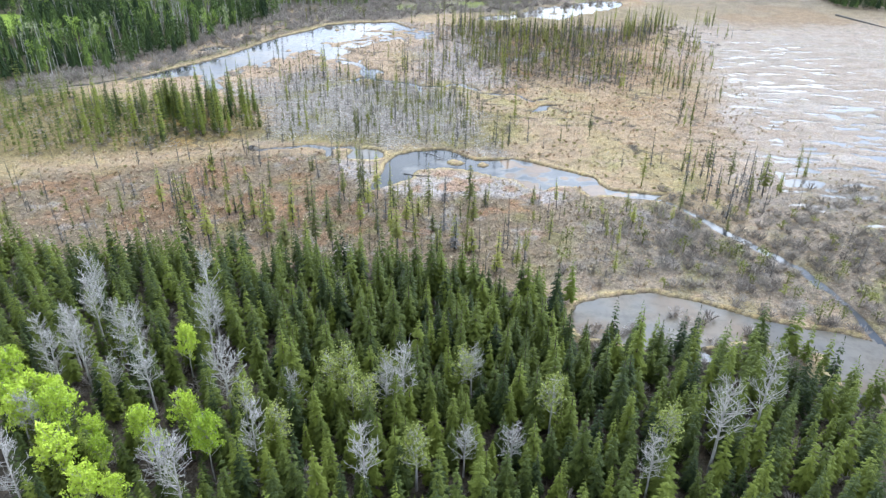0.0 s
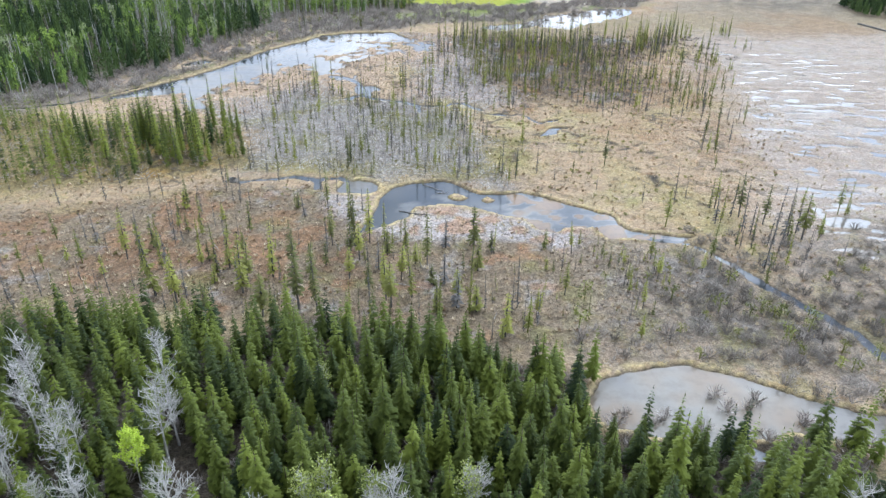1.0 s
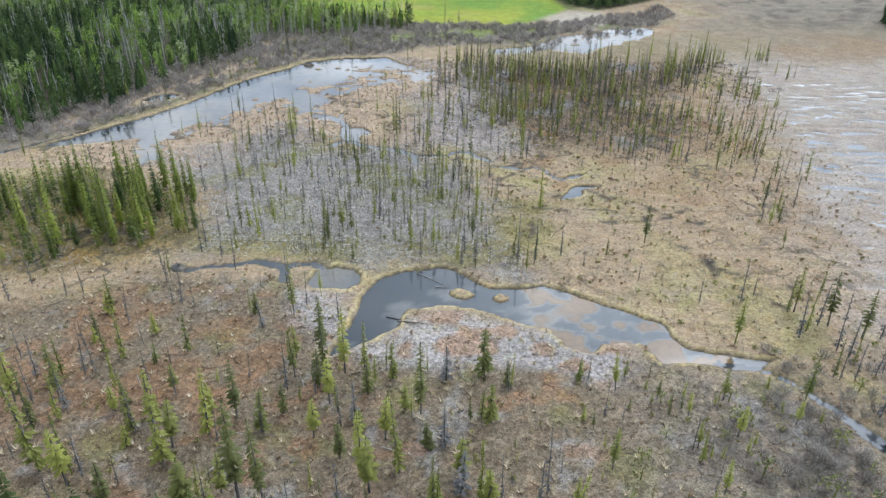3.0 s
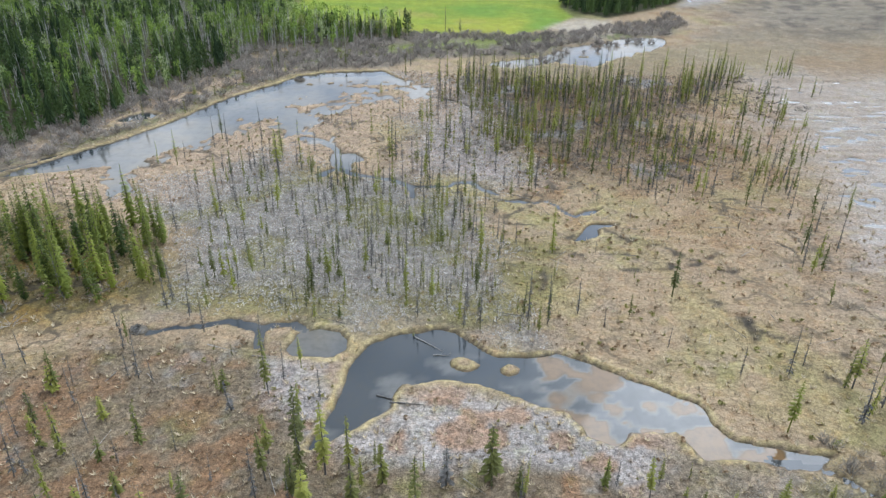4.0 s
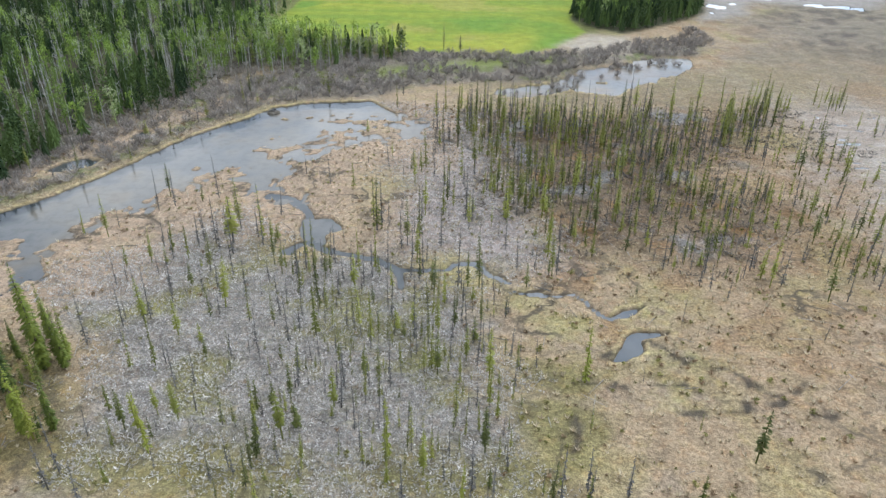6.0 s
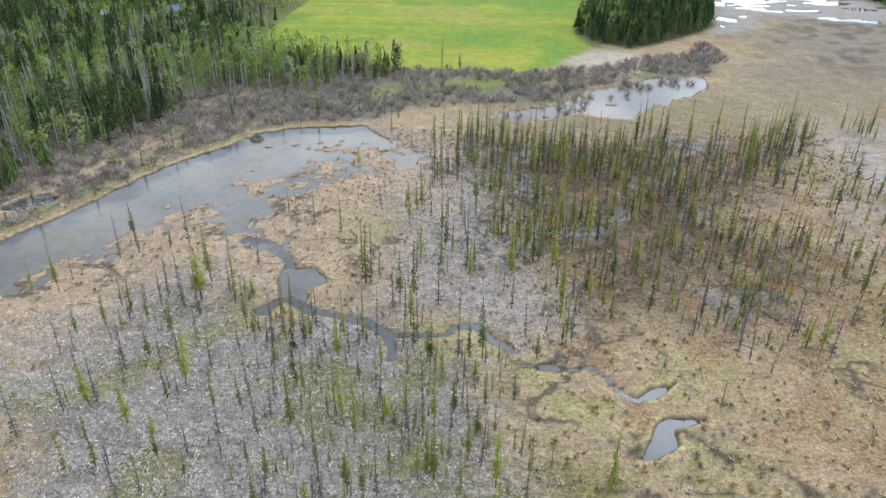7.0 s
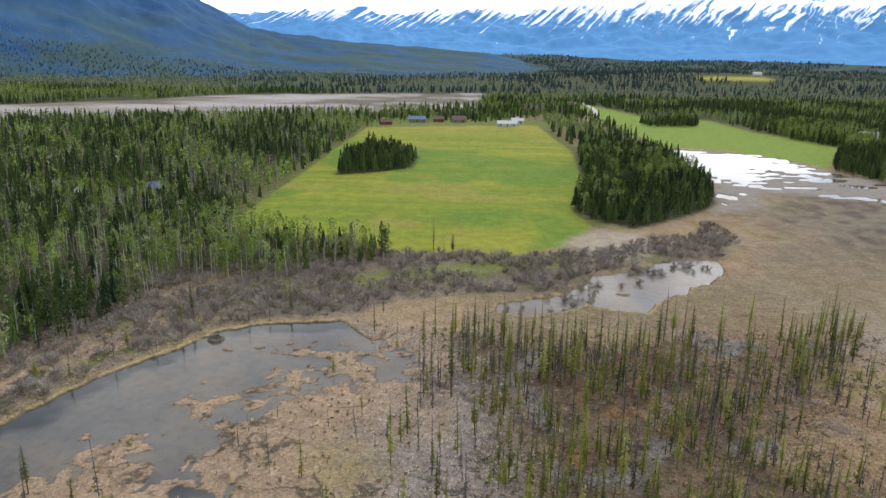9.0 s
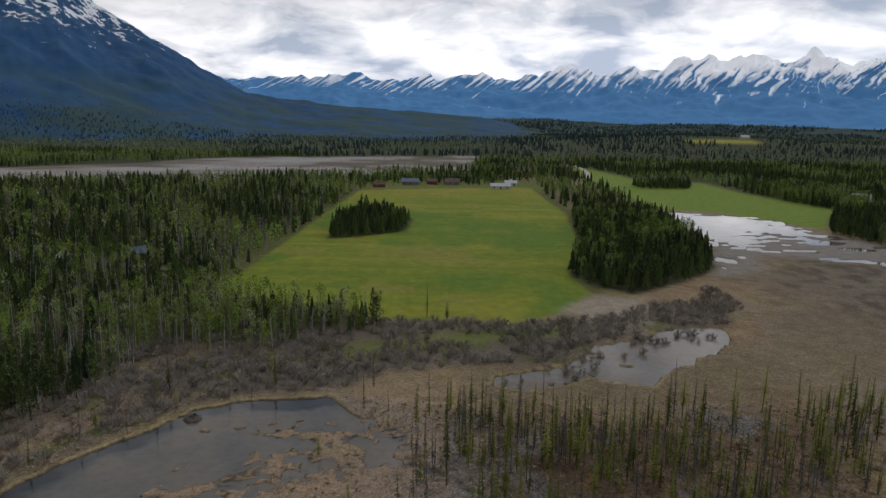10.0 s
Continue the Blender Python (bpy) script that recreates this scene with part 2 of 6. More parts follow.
STRAW = foliage("dry_sedge", (0.36, 0.285, 0.175), (0.62, 0.51, 0.34))
BLEACHED = foliage("bleached_brush", (0.38, 0.35, 0.31), (0.86, 0.805, 0.74))
RUSTY = foliage("rusty_heath", (0.12, 0.09, 0.065), (0.33, 0.265, 0.195))

# ---------------------------------------------------------------- plan of the ponds, streams and zones (metres)
POND_NEAR = [(18, 86), (20, 90), (25, 92), (32, 93.5), (39, 91), (46, 87), (52, 84.5), (58, 83), (64, 80), (67, 75), (60, 69),
             (54, 68), (52, 73), (53, 78.5), (47, 80), (42, 81), (38, 80), (31, 78), (24, 80), (19, 82)]
POND_MAIN = [(-17, 130), (-15, 138), (-14.3, 146), (-12, 151), (-8, 153.2), (-3, 154.3), (0, 153.5), (3, 150), (6, 148.2), (10, 147.8),
             (14, 149), (20, 146), (28, 141), (31, 139), (32, 135), (33, 132.8), (39, 131.3), (44, 130.5), (42, 129), (34, 130),
             (29, 129.5), (27, 134), (21, 134), (19, 131.5), (16.5, 133), (14, 137), (9, 139.3), (3, 142), (-1, 143.2), (-7, 142),
             (-8.5, 137), (-12, 133.6)]
POND_SIDE = [(-24, 149), (-23, 152.5), (-20, 154), (-17, 153), (-15.2, 149.5), (-17, 147.2), (-20, 147.5), (-23, 147.2)]
POND_LONG = [(-100, 206), (-90, 221), (-82, 232), (-75, 244.5), (-67, 266), (-56, 282), (-51, 291), (-42, 296), (-25, 299), (-20, 292),
             (-12, 283.5), (-7, 274), (-8, 267), (-16, 270), (-24, 266), (-33, 258), (-39, 252), (-37, 241), (-34, 232),
             (-39, 234), (-46, 244), (-55, 246), (-59, 232), (-67, 221), (-73, 212), (-69, 203), (-72, 202), (-78, 214)]
LONG_BANK = [(-100, 206), (-82, 232), (-75, 244.5), (-67, 266), (-51, 291), (-25, 299)]
POND_SMALL = [(-30, 224), (-24, 225), (-21, 220), (-24.5, 218), (-23.5, 213.5), (-28.5, 216)]
POND_TWIN = [(21.5, 182.5), (23.3, 186.5), (24.6, 189), (28, 189.9), (31, 189.3), (27, 188), (25.6, 184.5), (23.3, 182.6)]
POND_TWIN_B = [(23, 193), (25, 195), (29, 196.4), (27.5, 194.4), (25.5, 192.8)]
POOL_BACK = [(-90, 244.5), (-88, 250), (-84, 252.5), (-81, 250.5), (-82, 246.5), (-86, 244)]
POOL_DARK = [(-80, 264.5), (-79.5, 270), (-76.5, 270.5), (-76, 266)]
POND_SHALLOW = [(8, 307), (15, 313.5), (31, 320), (40, 336), (48, 341), (61, 347), (69, 355), (82, 353), (79, 343), (66, 328), (54, 316),
                (47, 310), (39, 310), (34, 315), (27, 309), (14, 306)]
LAKE = [(106, 421), (131, 490), (140, 575), (146, 626), (174, 624), (208, 606), (213, 535), (232, 495), (193, 455), (159, 471), (143, 470), (130, 438)]
LAKE_OPEN = [(133, 506), (144, 564), (146, 622), (168, 618), (202, 600), (207, 531), (191, 512), (176, 548), (150, 500)]
FAR_FIELD = [(556, 1710), (565, 1790), (735, 1790), (705, 1710)]
RIVER = [(-900, 560), (-640, 740), (-470, 890), (-386, 990), (-307, 1150), (-126, 1250), (60, 1310), (26, 990), (-118, 880), (-250, 790), (-365, 725), (-560, 590), (-800, 470)]
FIELD = [(-78, 388), (-69, 735), (78, 785), (79, 605), (65.5, 498), (48.5, 418), (51, 396), (36, 367), (18, 356), (-19, 359), (-50, 370)]
FIELD_EAST = [(160, 1077), (186, 1052), (205, 890), (263, 867), (262, 758), (285, 660), (222, 556), (206, 590), (190, 628), (149, 640), (150, 700)]
CLEARING = [(-215, 300), (-180, 299), (-163, 268), (-167, 255), (-205, 250)]
GROVE = [(-57, 494), (-38, 505), (-20, 524), (-18, 567), (-35, 590), (-52, 601), (-61, 561)]
GROVE_EAST = [(49, 421), (56, 404), (66, 393), (92, 416), (114, 443), (127, 489), (140, 600), (120, 640), (94, 640), (82, 600), (67, 498)]
WOOD_EDGE = [(-124, 205), (-108, 226), (-96, 252), (-86, 285), (-76, 305), (-70, 328), (-50, 333), (-22, 354), (-50, 372), (-80, 390), (-70, 740),
             (-66, 790), (-118, 872), (-250, 782), (-365, 716), (-560, 582), (-800, 462), (-620, 205)]
FORE_WOOD = [(-120, 20), (-120, 112), (-64, 99), (-53, 101), (-36, 99), (-22, 101), (-10, 99), (0, 95), (9, 91), (17, 90), (18, 82), (30, 79),
             (38, 81), (46, 79), (51, 77), (51, 70), (62, 66), (90, 40), (90, 20)]
STAND_WEST = [(-130, 205), (-102, 190), (-86, 187), (-79, 195), (-72, 180), (-55, 180), (-49, 171), (-48, 164), (-54, 157), (-66, 152), (-85, 146), (-140, 140)]
WHITE_MAIN = [(-67, 200), (-62, 209), (-50, 221), (-40, 226), (-29, 210), (-11, 207), (4, 200), (5, 188), (6, 176), (8, 163), (11, 152), (0, 157), (-14, 157),
              (-24, 156.5), (-38, 159), (-46, 159), (-47, 177), (-52, 186)]
WHITE_NORTH = [(-26, 297), (6, 290), (10, 262), (17, 225), (20, 212), (8, 203), (-9, 212), (-9, 226), (-16, 250), (-8, 268), (-16, 286)]
STAND_DENSE = [(4, 290), (23, 288), (60, 292), (80, 290), (66, 262), (52, 244), (67, 228), (59, 214), (34, 210), (20, 216), (12, 236)]
HEATH = [(-110, 100), (-110, 128), (-60, 143), (-46, 150), (-28, 147), (-18, 140), (-10, 133), (14, 133), (30, 127), (40, 120), (30, 100), (18, 95), (-10, 100), (-60, 102)]
SHORE_BRUSH = [(-26, 146), (-17, 146), (-16, 138), (-12, 133), (-8.5, 137), (-7, 141), (3, 141), (10, 138), (17, 132), (24, 133), (20, 126), (6, 130), (-12, 128), (-24, 138)]
SCRUB_BELT = [(-86, 280), (-76, 305), (-50, 335), (-22, 358), (18, 357), (40, 363), (70, 373), (94, 376), (86, 358), (60, 350), (40, 338), (28, 322), (8, 320), (-14, 314), (-24, 302),
              (-42, 299), (-52, 294), (-59, 284), (-69, 267), (-78, 245), (-86, 231), (-104, 204), (-124, 186), (-134, 200), (-102, 250)]
GREY_SCRUB = [(20, 96), (30, 128), (46, 128), (62, 104), (66, 128), (90, 140), (110, 120), (120, 60), (70, 66), (60, 86)]
STREAM_SCRUB = [(30, 112), (40, 120), (46, 132), (62, 128), (80, 134), (104, 120), (104, 70), (64, 72), (66, 86), (52, 92), (34, 100)]
FLATS = [(60, 120), (66, 160), (74, 200), (84, 250), (92, 320), (100, 360), (170, 420), (420, 420), (420, 90), (110, 96)]
DARK_MOOR = [(120, 440), (150, 500), (215, 500), (260, 470), (300, 380), (200, 340), (130, 380)]
# centre lines with half widths
CHANNELS = [
    (1.05, [(36, 129.6), (42.9, 127.8), (48, 121), (52, 113.3), (56.3, 106.5), (59.4, 101.5), (61, 95), (62, 88), (62, 80)]),
    (1.3, [(36, 77), (41, 75), (46, 72), (54, 69)]),
    (0.8, [(-45, 152.5), (-39, 154), (-34, 155.2), (-29, 154), (-24, 154.8), (-22, 153)]),
    (0.7, [(-28.5, 154), (-28, 149.5)]),
    (1.5, [(-38, 234), (-33, 232), (-30, 228), (-28, 223)]),
    (0.9, [(-30, 211), (-27, 215), (-24, 213), (-18, 210), (-14, 209.3), (-10, 205.5), (-9.5, 200.5)]),
    (0.8, [(-10, 205.5), (-6, 206), (-2, 206), (-1, 208.5), (3, 208.3), (5, 204.5), (8, 203)]),
    (0.5, [(8, 200.5), (11, 199.4), (15, 198.2), (18, 199), (21, 195), (23, 192.4)]),
    (0.3, [(-70, 203), (-71, 197), (-74, 193)]),
    (0.3, [(-92, 221), (-104, 205), (-124, 195)]),
    (0.3, [(-6, 270), (0, 266), (4, 261)]),
]
# thin dark seepage lines, too narrow to hold open water
SEEPS = [[(22, 184), (19, 180), (16, 177), (15, 171), (14, 165)], [(27, 187), (31, 183), (36, 181), (43, 176), (47, 172)], [(38, 166), (42, 161), (44, 156), (49, 152), (58, 149)],
         [(20, 178), (26, 174), (33, 173), (38, 175)], [(30, 178), (35, 174), (41, 175), (46, 178)], [(22, 176), (28, 178), (33, 177)], [(42, 161), (48, 160), (55, 162)], [(44, 156), (46, 149), (52, 143)]]
ISLANDS = [(1.0, 146.2, 2.0), (7.0, 145.2, 1.5), (-5.0, 146.5, 0.5), (-46, 282, 1.3), (38, 330, 1.8), (45, 322, 2.0), (33, 321, 1.5)]
WATER_Z = -0.06


def wooded(x, y):
    """Where the valley beyond the farm carries trees: 0 to 1."""
    open_land = np.minimum(np.minimum(outside(x, y, FIELD_EAST), outside(x, y, RIVER)), outside(x, y, FIELD))
    open_land = np.minimum(open_land, outside(x, y, LAKE) - 10)
    open_land = np.minimum(open_land, outside(x, y, FAR_FIELD))
    farm = np.hypot(x * 0.5, y - 790) - 45
    moor = outside(x, y, [(120, 360), (140, 620), (190, 640), (222, 552), (224, 505), (300, 440), (420, 380), (420, 90), (60, 200)])
    keep = smooth(0, 8, open_land) * smooth(-10, 20, farm) * smooth(0, 20, moor) * (outside(x, y, WOOD_EDGE) > 0)
    keep = keep * (1 - 0.6 * (np.abs(x - 110) < 45) * (y < 900))
    return keep * smooth(640, 690, y + 1.8 * np.clip(x - 200, 0, 120) + 60 * (np.abs(x - 110) < 40))


def wet(x, y):
    """Distance to the nearest water's edge (negative in the water), and which pond it is."""
    n1 = (fbm(x, y, 2.6, 31, 3) - 0.5)
    n2 = (fbm(x, y, 9.0, 37, 3) - 0.5)
    best = np.full(np.shape(x), 1e9)
    which = np.zeros(np.shape(x), int)
    ragged = smooth(9, 20, line_distance(x, y, LONG_BANK))
    plans = [POND_NEAR, POND_MAIN, POND_SIDE, POND_LONG, POND_SMALL, POND_TWIN, POND_TWIN_B, POND_SHALLOW, POOL_BACK, POOL_DARK]
    for k, p in enumerate(plans):
        d = outside(x, y, p) + 1.3 * n1
        if p is POND_LONG:
            mats = fbm(x, y, 5.5, 83, 4) - 0.5
            fine = fbm(x, y, 2.2, 87, 3) - 0.5
            d = d + ragged * ((12.0 * mats + 7.0 * fine) * smooth(-16, -1, d) * smooth(9, 2, d) + 8.0 * np.maximum(mats, 0))
            mat_d = (fbm(x, y, 4.2, 95, 3) - 0.585) * 14
            d = np.where((ragged > 0.3) & (d < 0), np.maximum(d, mat_d - 4 * smooth(0.9, 0.3, ragged) - 0.25 * np.maximum(-d - 9, 0)), d)
            crack = np.abs(fbm(x, y, 7.0, 93, 3) - 0.5) * 15 - 0.38 + 6 * smooth(3, 9, d) + 6 * smooth(0.8, 0.3, ragged)
            d = np.where(d > 0, np.minimum(d, crack), d)
            d = np.maximum(d, 0.9 - np.hypot(x + 18.5, (y - 274) * 0.8) * 0.25 + 5 * n1)
            d = np.maximum(d, 0.5 - np.hypot((x + 31) * 0.6, (y - 281) * 0.8) * 0.3 + 5 * n1)
        if p is POND_SHALLOW:
            d = d + 6 * n2
        m = d < best
        best, which = np.where(m, d, best), np.where(m, k, which)
    for k, (w, p) in enumerate(CHANNELS):
        d = line_distance(x + 2.2 * n2, y + 2.2 * n1, p) - max(0.30, 0.75 * w) * (1 + (2.2 if w > 0.5 else 1.2) * n2)
        m = d < best
        best, which = np.where(m, d, best), np.where(m, 10 + k, which)
    for ix, iy, r in ISLANDS:
        best = np.maximum(best, r - np.hypot(x - ix, (y - iy) * 1.3) + 1.6 * n1)
    # wet hollows between the strings of the flats
    hol = fbm(x * 0.42 + 6.0 * n2, y * 1.35 + 0.2 * x + 6.0 * n2, 2.3, 241, 3) - 0.5
    room = smooth(2, -14, outside(x, y, FLATS)) * smooth(330, 250, y) * smooth(150, 120, x)
    d = 5.0 * (0.42 - 0.285 * room - hol)
    m = d < best
    best, which = np.where(m, d, best), np.where(m, 30, which)
    shoal = fbm(x * 0.35, y + 0.35 * x, 6.0, 57, 4) - 0.5
    open_d = outside(x, y, LAKE_OPEN) + 24 * (fbm(x * 0.5, y, 20, 55, 5) - 0.5) + 60 * shoal
    far = np.maximum(outside(x, y, LAKE) + 6 * n2, np.minimum(open_d, 40 * (0.17 - shoal)))
    m = far < best
    best, which = np.where(m, far, best), np.where(m, 40, which)
    return best, which


def land(x, y):
    """Height of the ground and the distance to water."""
    d, which = wet(x, y)
    hum = fbm(x, y, 1.7, 5, 3)
    marsh = 0.06 + 0.42 * hum * smooth(0.2, 3.0, d) + 0.25 * fbm(x, y, 14, 9, 3) * smooth(1, 8, d)
    rim = 0.30 * smooth(0.0, 0.5, d) * (1 - smooth(0.7, 1.6, d)) * (which < 10)
    afloat = (which == 3) * smooth(9, 20, line_distance(x, y, LONG_BANK)) * smooth(16, 5, d)
    marsh, rim = marsh * (1 - 0.65 * afloat), rim * (1 - afloat)
    bank = smooth(-0.1, 0.5, d)
    z = np.where(d > 0, (marsh + rim) * bank + (1 - bank) * -0.05, np.maximum(-0.9, -0.05 + 0.55 * d))
    fore = smooth(2, -14, outside(x, y, FORE_WOOD))
    west = smooth(0, -60, outside(x, y, WOOD_EDGE))
    fld = smooth(0, -10, outside(x, y, FIELD))
    z = z + 1.2 * fore * fbm(x, y, 20, 71, 2) + 1.6 * west * fbm(x, y, 40, 73, 2) + 0.35 * fld
    far = np.hypot(x, y - 150)
    z = z + smooth(1400, 4200, far) * 60 * fbm(x, y, 700, 77, 3)
    z = z + 30 * np.exp(-((x - 650) / 420.0) ** 2 - ((y - 1900) / 300.0) ** 2)
    return z, d, which


# ---------------------------------------------------------------- ground and water
def axis(lo, hi, step, far_lo, far_hi, grow, cap, until):
    """Even steps from lo to hi, then growing ones, at most cap long as far as until."""
    mid = np.arange(lo, hi + step / 2, step)
    up, down, s = [mid[-1]], [mid[0]], step
    while up[-1] < far_hi:
        s = min(s * grow, cap) if up[-1] < until else s * grow
        up.append(up[-1] + s)
    s = step
    while down[-1] > far_lo:
        s *= grow
        down.append(down[-1] - s)
    return np.array(down[:0:-1] + list(mid) + up[1:])


GX = axis(-92, 124, 0.62, -4600, 4600, 1.075, 4.0, 245)
GY = axis(68, 300, 0.62, -300, 4900, 1.06, 4.0, 640)
X, Y = np.meshgrid(GX, GY)
Z, D, WHICH = land(X, Y)


def ground_colours(x, y, d, which):
    """Soil and plant cover by zone, darkest on the floor of the woods."""
    w1, w2, w3 = fbm(x, y, 16, 101, 4) - 0.5, fbm(x, y, 5, 111, 4) - 0.5, fbm(x, y, 45, 121, 3) - 0.5
    col = np.empty(x.shape + (3,))
    col[:] = (0.35, 0.258, 0.158)
    spk = np.full(x.shape, 0.75)

    def lay(weight, colour, speckle):
        wgt = np.clip(weight, 0, 1)[..., None]
        col[:] = col * (1 - wgt) + np.array(colour) * wgt
        spk[:] = spk * (1 - wgt[..., 0]) + speckle * wgt[..., 0]

    def zone(pts, blur, wob=6.0):
        return smooth(blur, -blur, outside(x, y, pts) + wob * 2 * w1 + wob * w2)
    lay(smooth(0.05, 0.3, w1 + 0.4 * w2), (0.315, 0.268, 0.125), 0.75)
    lay(smooth(0.1, 0.3, w2 - 0.3 * w3), (0.31, 0.235, 0.155), 0.85)
    lay(0.75 * smooth(0.03, 0.16, fbm(x, y, 7, 321, 4) - 0.5) * smooth(168, 188, y + 0.5 * np.minimum(x - 30, 20)) * smooth(10, 20, x), (0.275, 0.175, 0.09), 0.95)
    lay(0.6 * smooth(0.02, 0.18, fbm(x, y, 9, 323, 4) - 0.5), (0.315, 0.255, 0.118), 0.9)
    lay(smooth(286, 300, y + 10 * w2) * smooth(0, 10, x) * smooth(350, 330, y) * 0.75, (0.215, 0.175, 0.105), 0.9)
    lay(zone(FLATS, 14, 12.0), (0.345, 0.285, 0.228), 0.7)
    lay(zone(FLATS, 10, 10.0) * smooth(-0.02, 0.14, w1 + 0.5 * w2), (0.35, 0.30, 0.245), 0.8)
    lay(zone(FLATS, 10, 10.0) * smooth(290, 330, y) * smooth(0.0, 0.14, fbm(x, y, 26, 133, 4) - 0.5), (0.25, 0.22, 0.10), 0.7)
    lay(zone(FLATS, 10, 10.0) * smooth(285, 330, y) * 0.92, (0.25, 0.195, 0.12), 0.8)
    lay(zone(FLATS, 10, 10.0) * smooth(280, 320, y) * 0.8 * smooth(-0.02, -0.14, fbm(x, y, 26, 133, 4) - 0.5), (0.255, 0.18, 0.105), 0.8)
    lay(zone(FLATS, 6) * smooth(0.05, 0.2, fbm(x * 0.4, y * 1.6, 9, 131, 4) - 0.5) * 0.85 * smooth(300, 270, y), (0.40, 0.35, 0.30), 0.6)
    lay(smooth(40, -40, outside(x, y, DARK_MOOR) + 60 * w3 + 60 * w1 + 40 * w2) * 0.85, (0.205, 0.175, 0.13), 0.8)
    lay(smooth(40, -40, outside(x, y, DARK_MOOR) + 60 * w3) * 0.8 * smooth(0.02, 0.12, w2 + 0.4 * w1), (0.11, 0.09, 0.07), 0.8)
    lay(zone(HEATH, 4), (0.20, 0.155, 0.10), 1.0)
    lay(zone(HEATH, 4) * 0.5 * smooth(0.02, 0.2, w2 + 0.5 * w1), (0.23, 0.155, 0.095), 1.0)
    lay(zone(HEATH, 4) * 0.8 * smooth(0.14, 0.28, fbm(x, y, 3.2, 251, 3) - 0.5), (0.265, 0.24, 0.205), 1.0)
    lay(zone(HEATH, 4) * smooth(0.08, 0.2, fbm(x, y, 7, 257, 4) - 0.5) * 0.8, (0.20, 0.175, 0.075), 1.0)
    lay(zone(HEATH, 4) * 0.6 * smooth(0.15, 0.24, fbm(x, y, 4.5, 261, 4) - 0.5), (0.28, 0.16, 0.085), 1.0)
    west_heath = zone(HEATH, 4) * smooth(-8, -22, x) * smooth(108, 122, y)
    lay(west_heath * 0.6 * smooth(-0.02, 0.12, w2 + 0.4 * w1), (0.235, 0.135, 0.068), 1.0)
    lay(0.75 * zone(SHORE_BRUSH, 2, 3.0), (0.38, 0.345, 0.32), 1.0)
    lay(zone(SHORE_BRUSH, 2, 3.0) * smooth(0.06, 0.14, fbm(x, y, 4, 267, 3) - 0.5), (0.32, 0.22, 0.15), 1.0)
    lay(zone(GREY_SCRUB, 9), (0.235, 0.19, 0.138), 0.95)
    lay(zone(GREY_SCRUB, 9) * smooth(0.04, 0.2, w2 + 0.3 * w1), (0.22, 0.195, 0.10), 0.95)
    lay(zone(GREY_SCRUB, 9) * smooth(0.1, 0.24, fbm(x, y, 6, 291, 4) - 0.5), (0.26, 0.23, 0.195), 0.95)
    lay(zone(WHITE_NORTH, 9, 10.0) * 0.85, (0.32, 0.275, 0.25), 0.95)
    lay(zone(WHITE_MAIN, 6.0, 11.0), (0.27, 0.238, 0.20), 1.0)
    lay(0.8 * zone(WHITE_MAIN, 2.5, 5.0) * smooth(0.10, 0.22, w1 + 0.4 * w2), (0.20, 0.18, 0.07), 0.9)
    lay(0.85 * smooth(7, 1, line_distance(x, y, [(-46, 160), (-30, 161), (-14, 161), (4, 160), (12, 164), (14, 176)]) + 14 * w2), (0.215, 0.185, 0.075), 0.9)
    lay(smooth(2.5, -1.5, line_distance(x, y, [(-52, 189), (-44, 195), (-37, 204)]) - 2.2 + 5 * w2), (0.23, 0.205, 0.085), 0.9)
    lay(zone(STAND_DENSE, 9), (0.175, 0.128, 0.082), 0.95)
    lay(zone(STAND_DENSE, 9) * smooth(0.04, 0.18, fbm(x, y, 6, 281, 4) - 0.5) * (0.45 + 0.5 * smooth(280, 240, y)), (0.235, 0.140, 0.060), 0.95)
    lay(zone(STAND_DENSE, 9) * smooth(0.08, 0.2, fbm(x, y, 8, 283, 4) - 0.5), (0.225, 0.21, 0.19), 0.95)
    lay(smooth(25, -10, outside(x, y, [(40, 225), (60, 292), (80, 300), (84, 240), (66, 170), (52, 160)]) + 20 * w1) * smooth(0.0, 0.2, w2 + 0.1) * 0.7, (0.295, 0.205, 0.12), 0.95)
    lay(zone(STAND_WEST, 5), (0.225, 0.178, 0.08), 0.9)
    lay(zone(STAND_WEST, 5) * 0.8 * smooth(0.0, 0.15, w2) * smooth(-84, -70, x), (0.30, 0.19, 0.06), 0.9)
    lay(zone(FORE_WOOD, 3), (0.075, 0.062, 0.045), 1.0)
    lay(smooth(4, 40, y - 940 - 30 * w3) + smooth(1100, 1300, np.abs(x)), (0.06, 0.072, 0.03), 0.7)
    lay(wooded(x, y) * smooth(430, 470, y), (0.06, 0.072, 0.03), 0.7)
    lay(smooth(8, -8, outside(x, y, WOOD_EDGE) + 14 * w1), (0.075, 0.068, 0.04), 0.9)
    lay(smooth(2, -2, outside(x, y, CLEARING)), (0.24, 0.33, 0.045), 0.3)
    belt = smooth(4, -4, outside(x, y, SCRUB_BELT) + 4 * w2)
    lay(belt * 0.95, (0.19, 0.16, 0.122), 0.9)
    lay(belt * smooth(0.08, 0.2, w2), (0.15, 0.16, 0.06), 0.9)
    lay(smooth(6, -6, line_distance(x, y, [(-22, 330), (14, 345), (30, 350)]) - 4 + 8 * w2), (0.19, 0.22, 0.05), 0.6)
    stripes = fbm(x * 0.12, y, 16, 141, 4) - 0.5
    lay(smooth(16, 2, outside(x, y, FIELD) + 8 * w2) * smooth(380, 400, y), (0.15, 0.155, 0.05), 0.8)
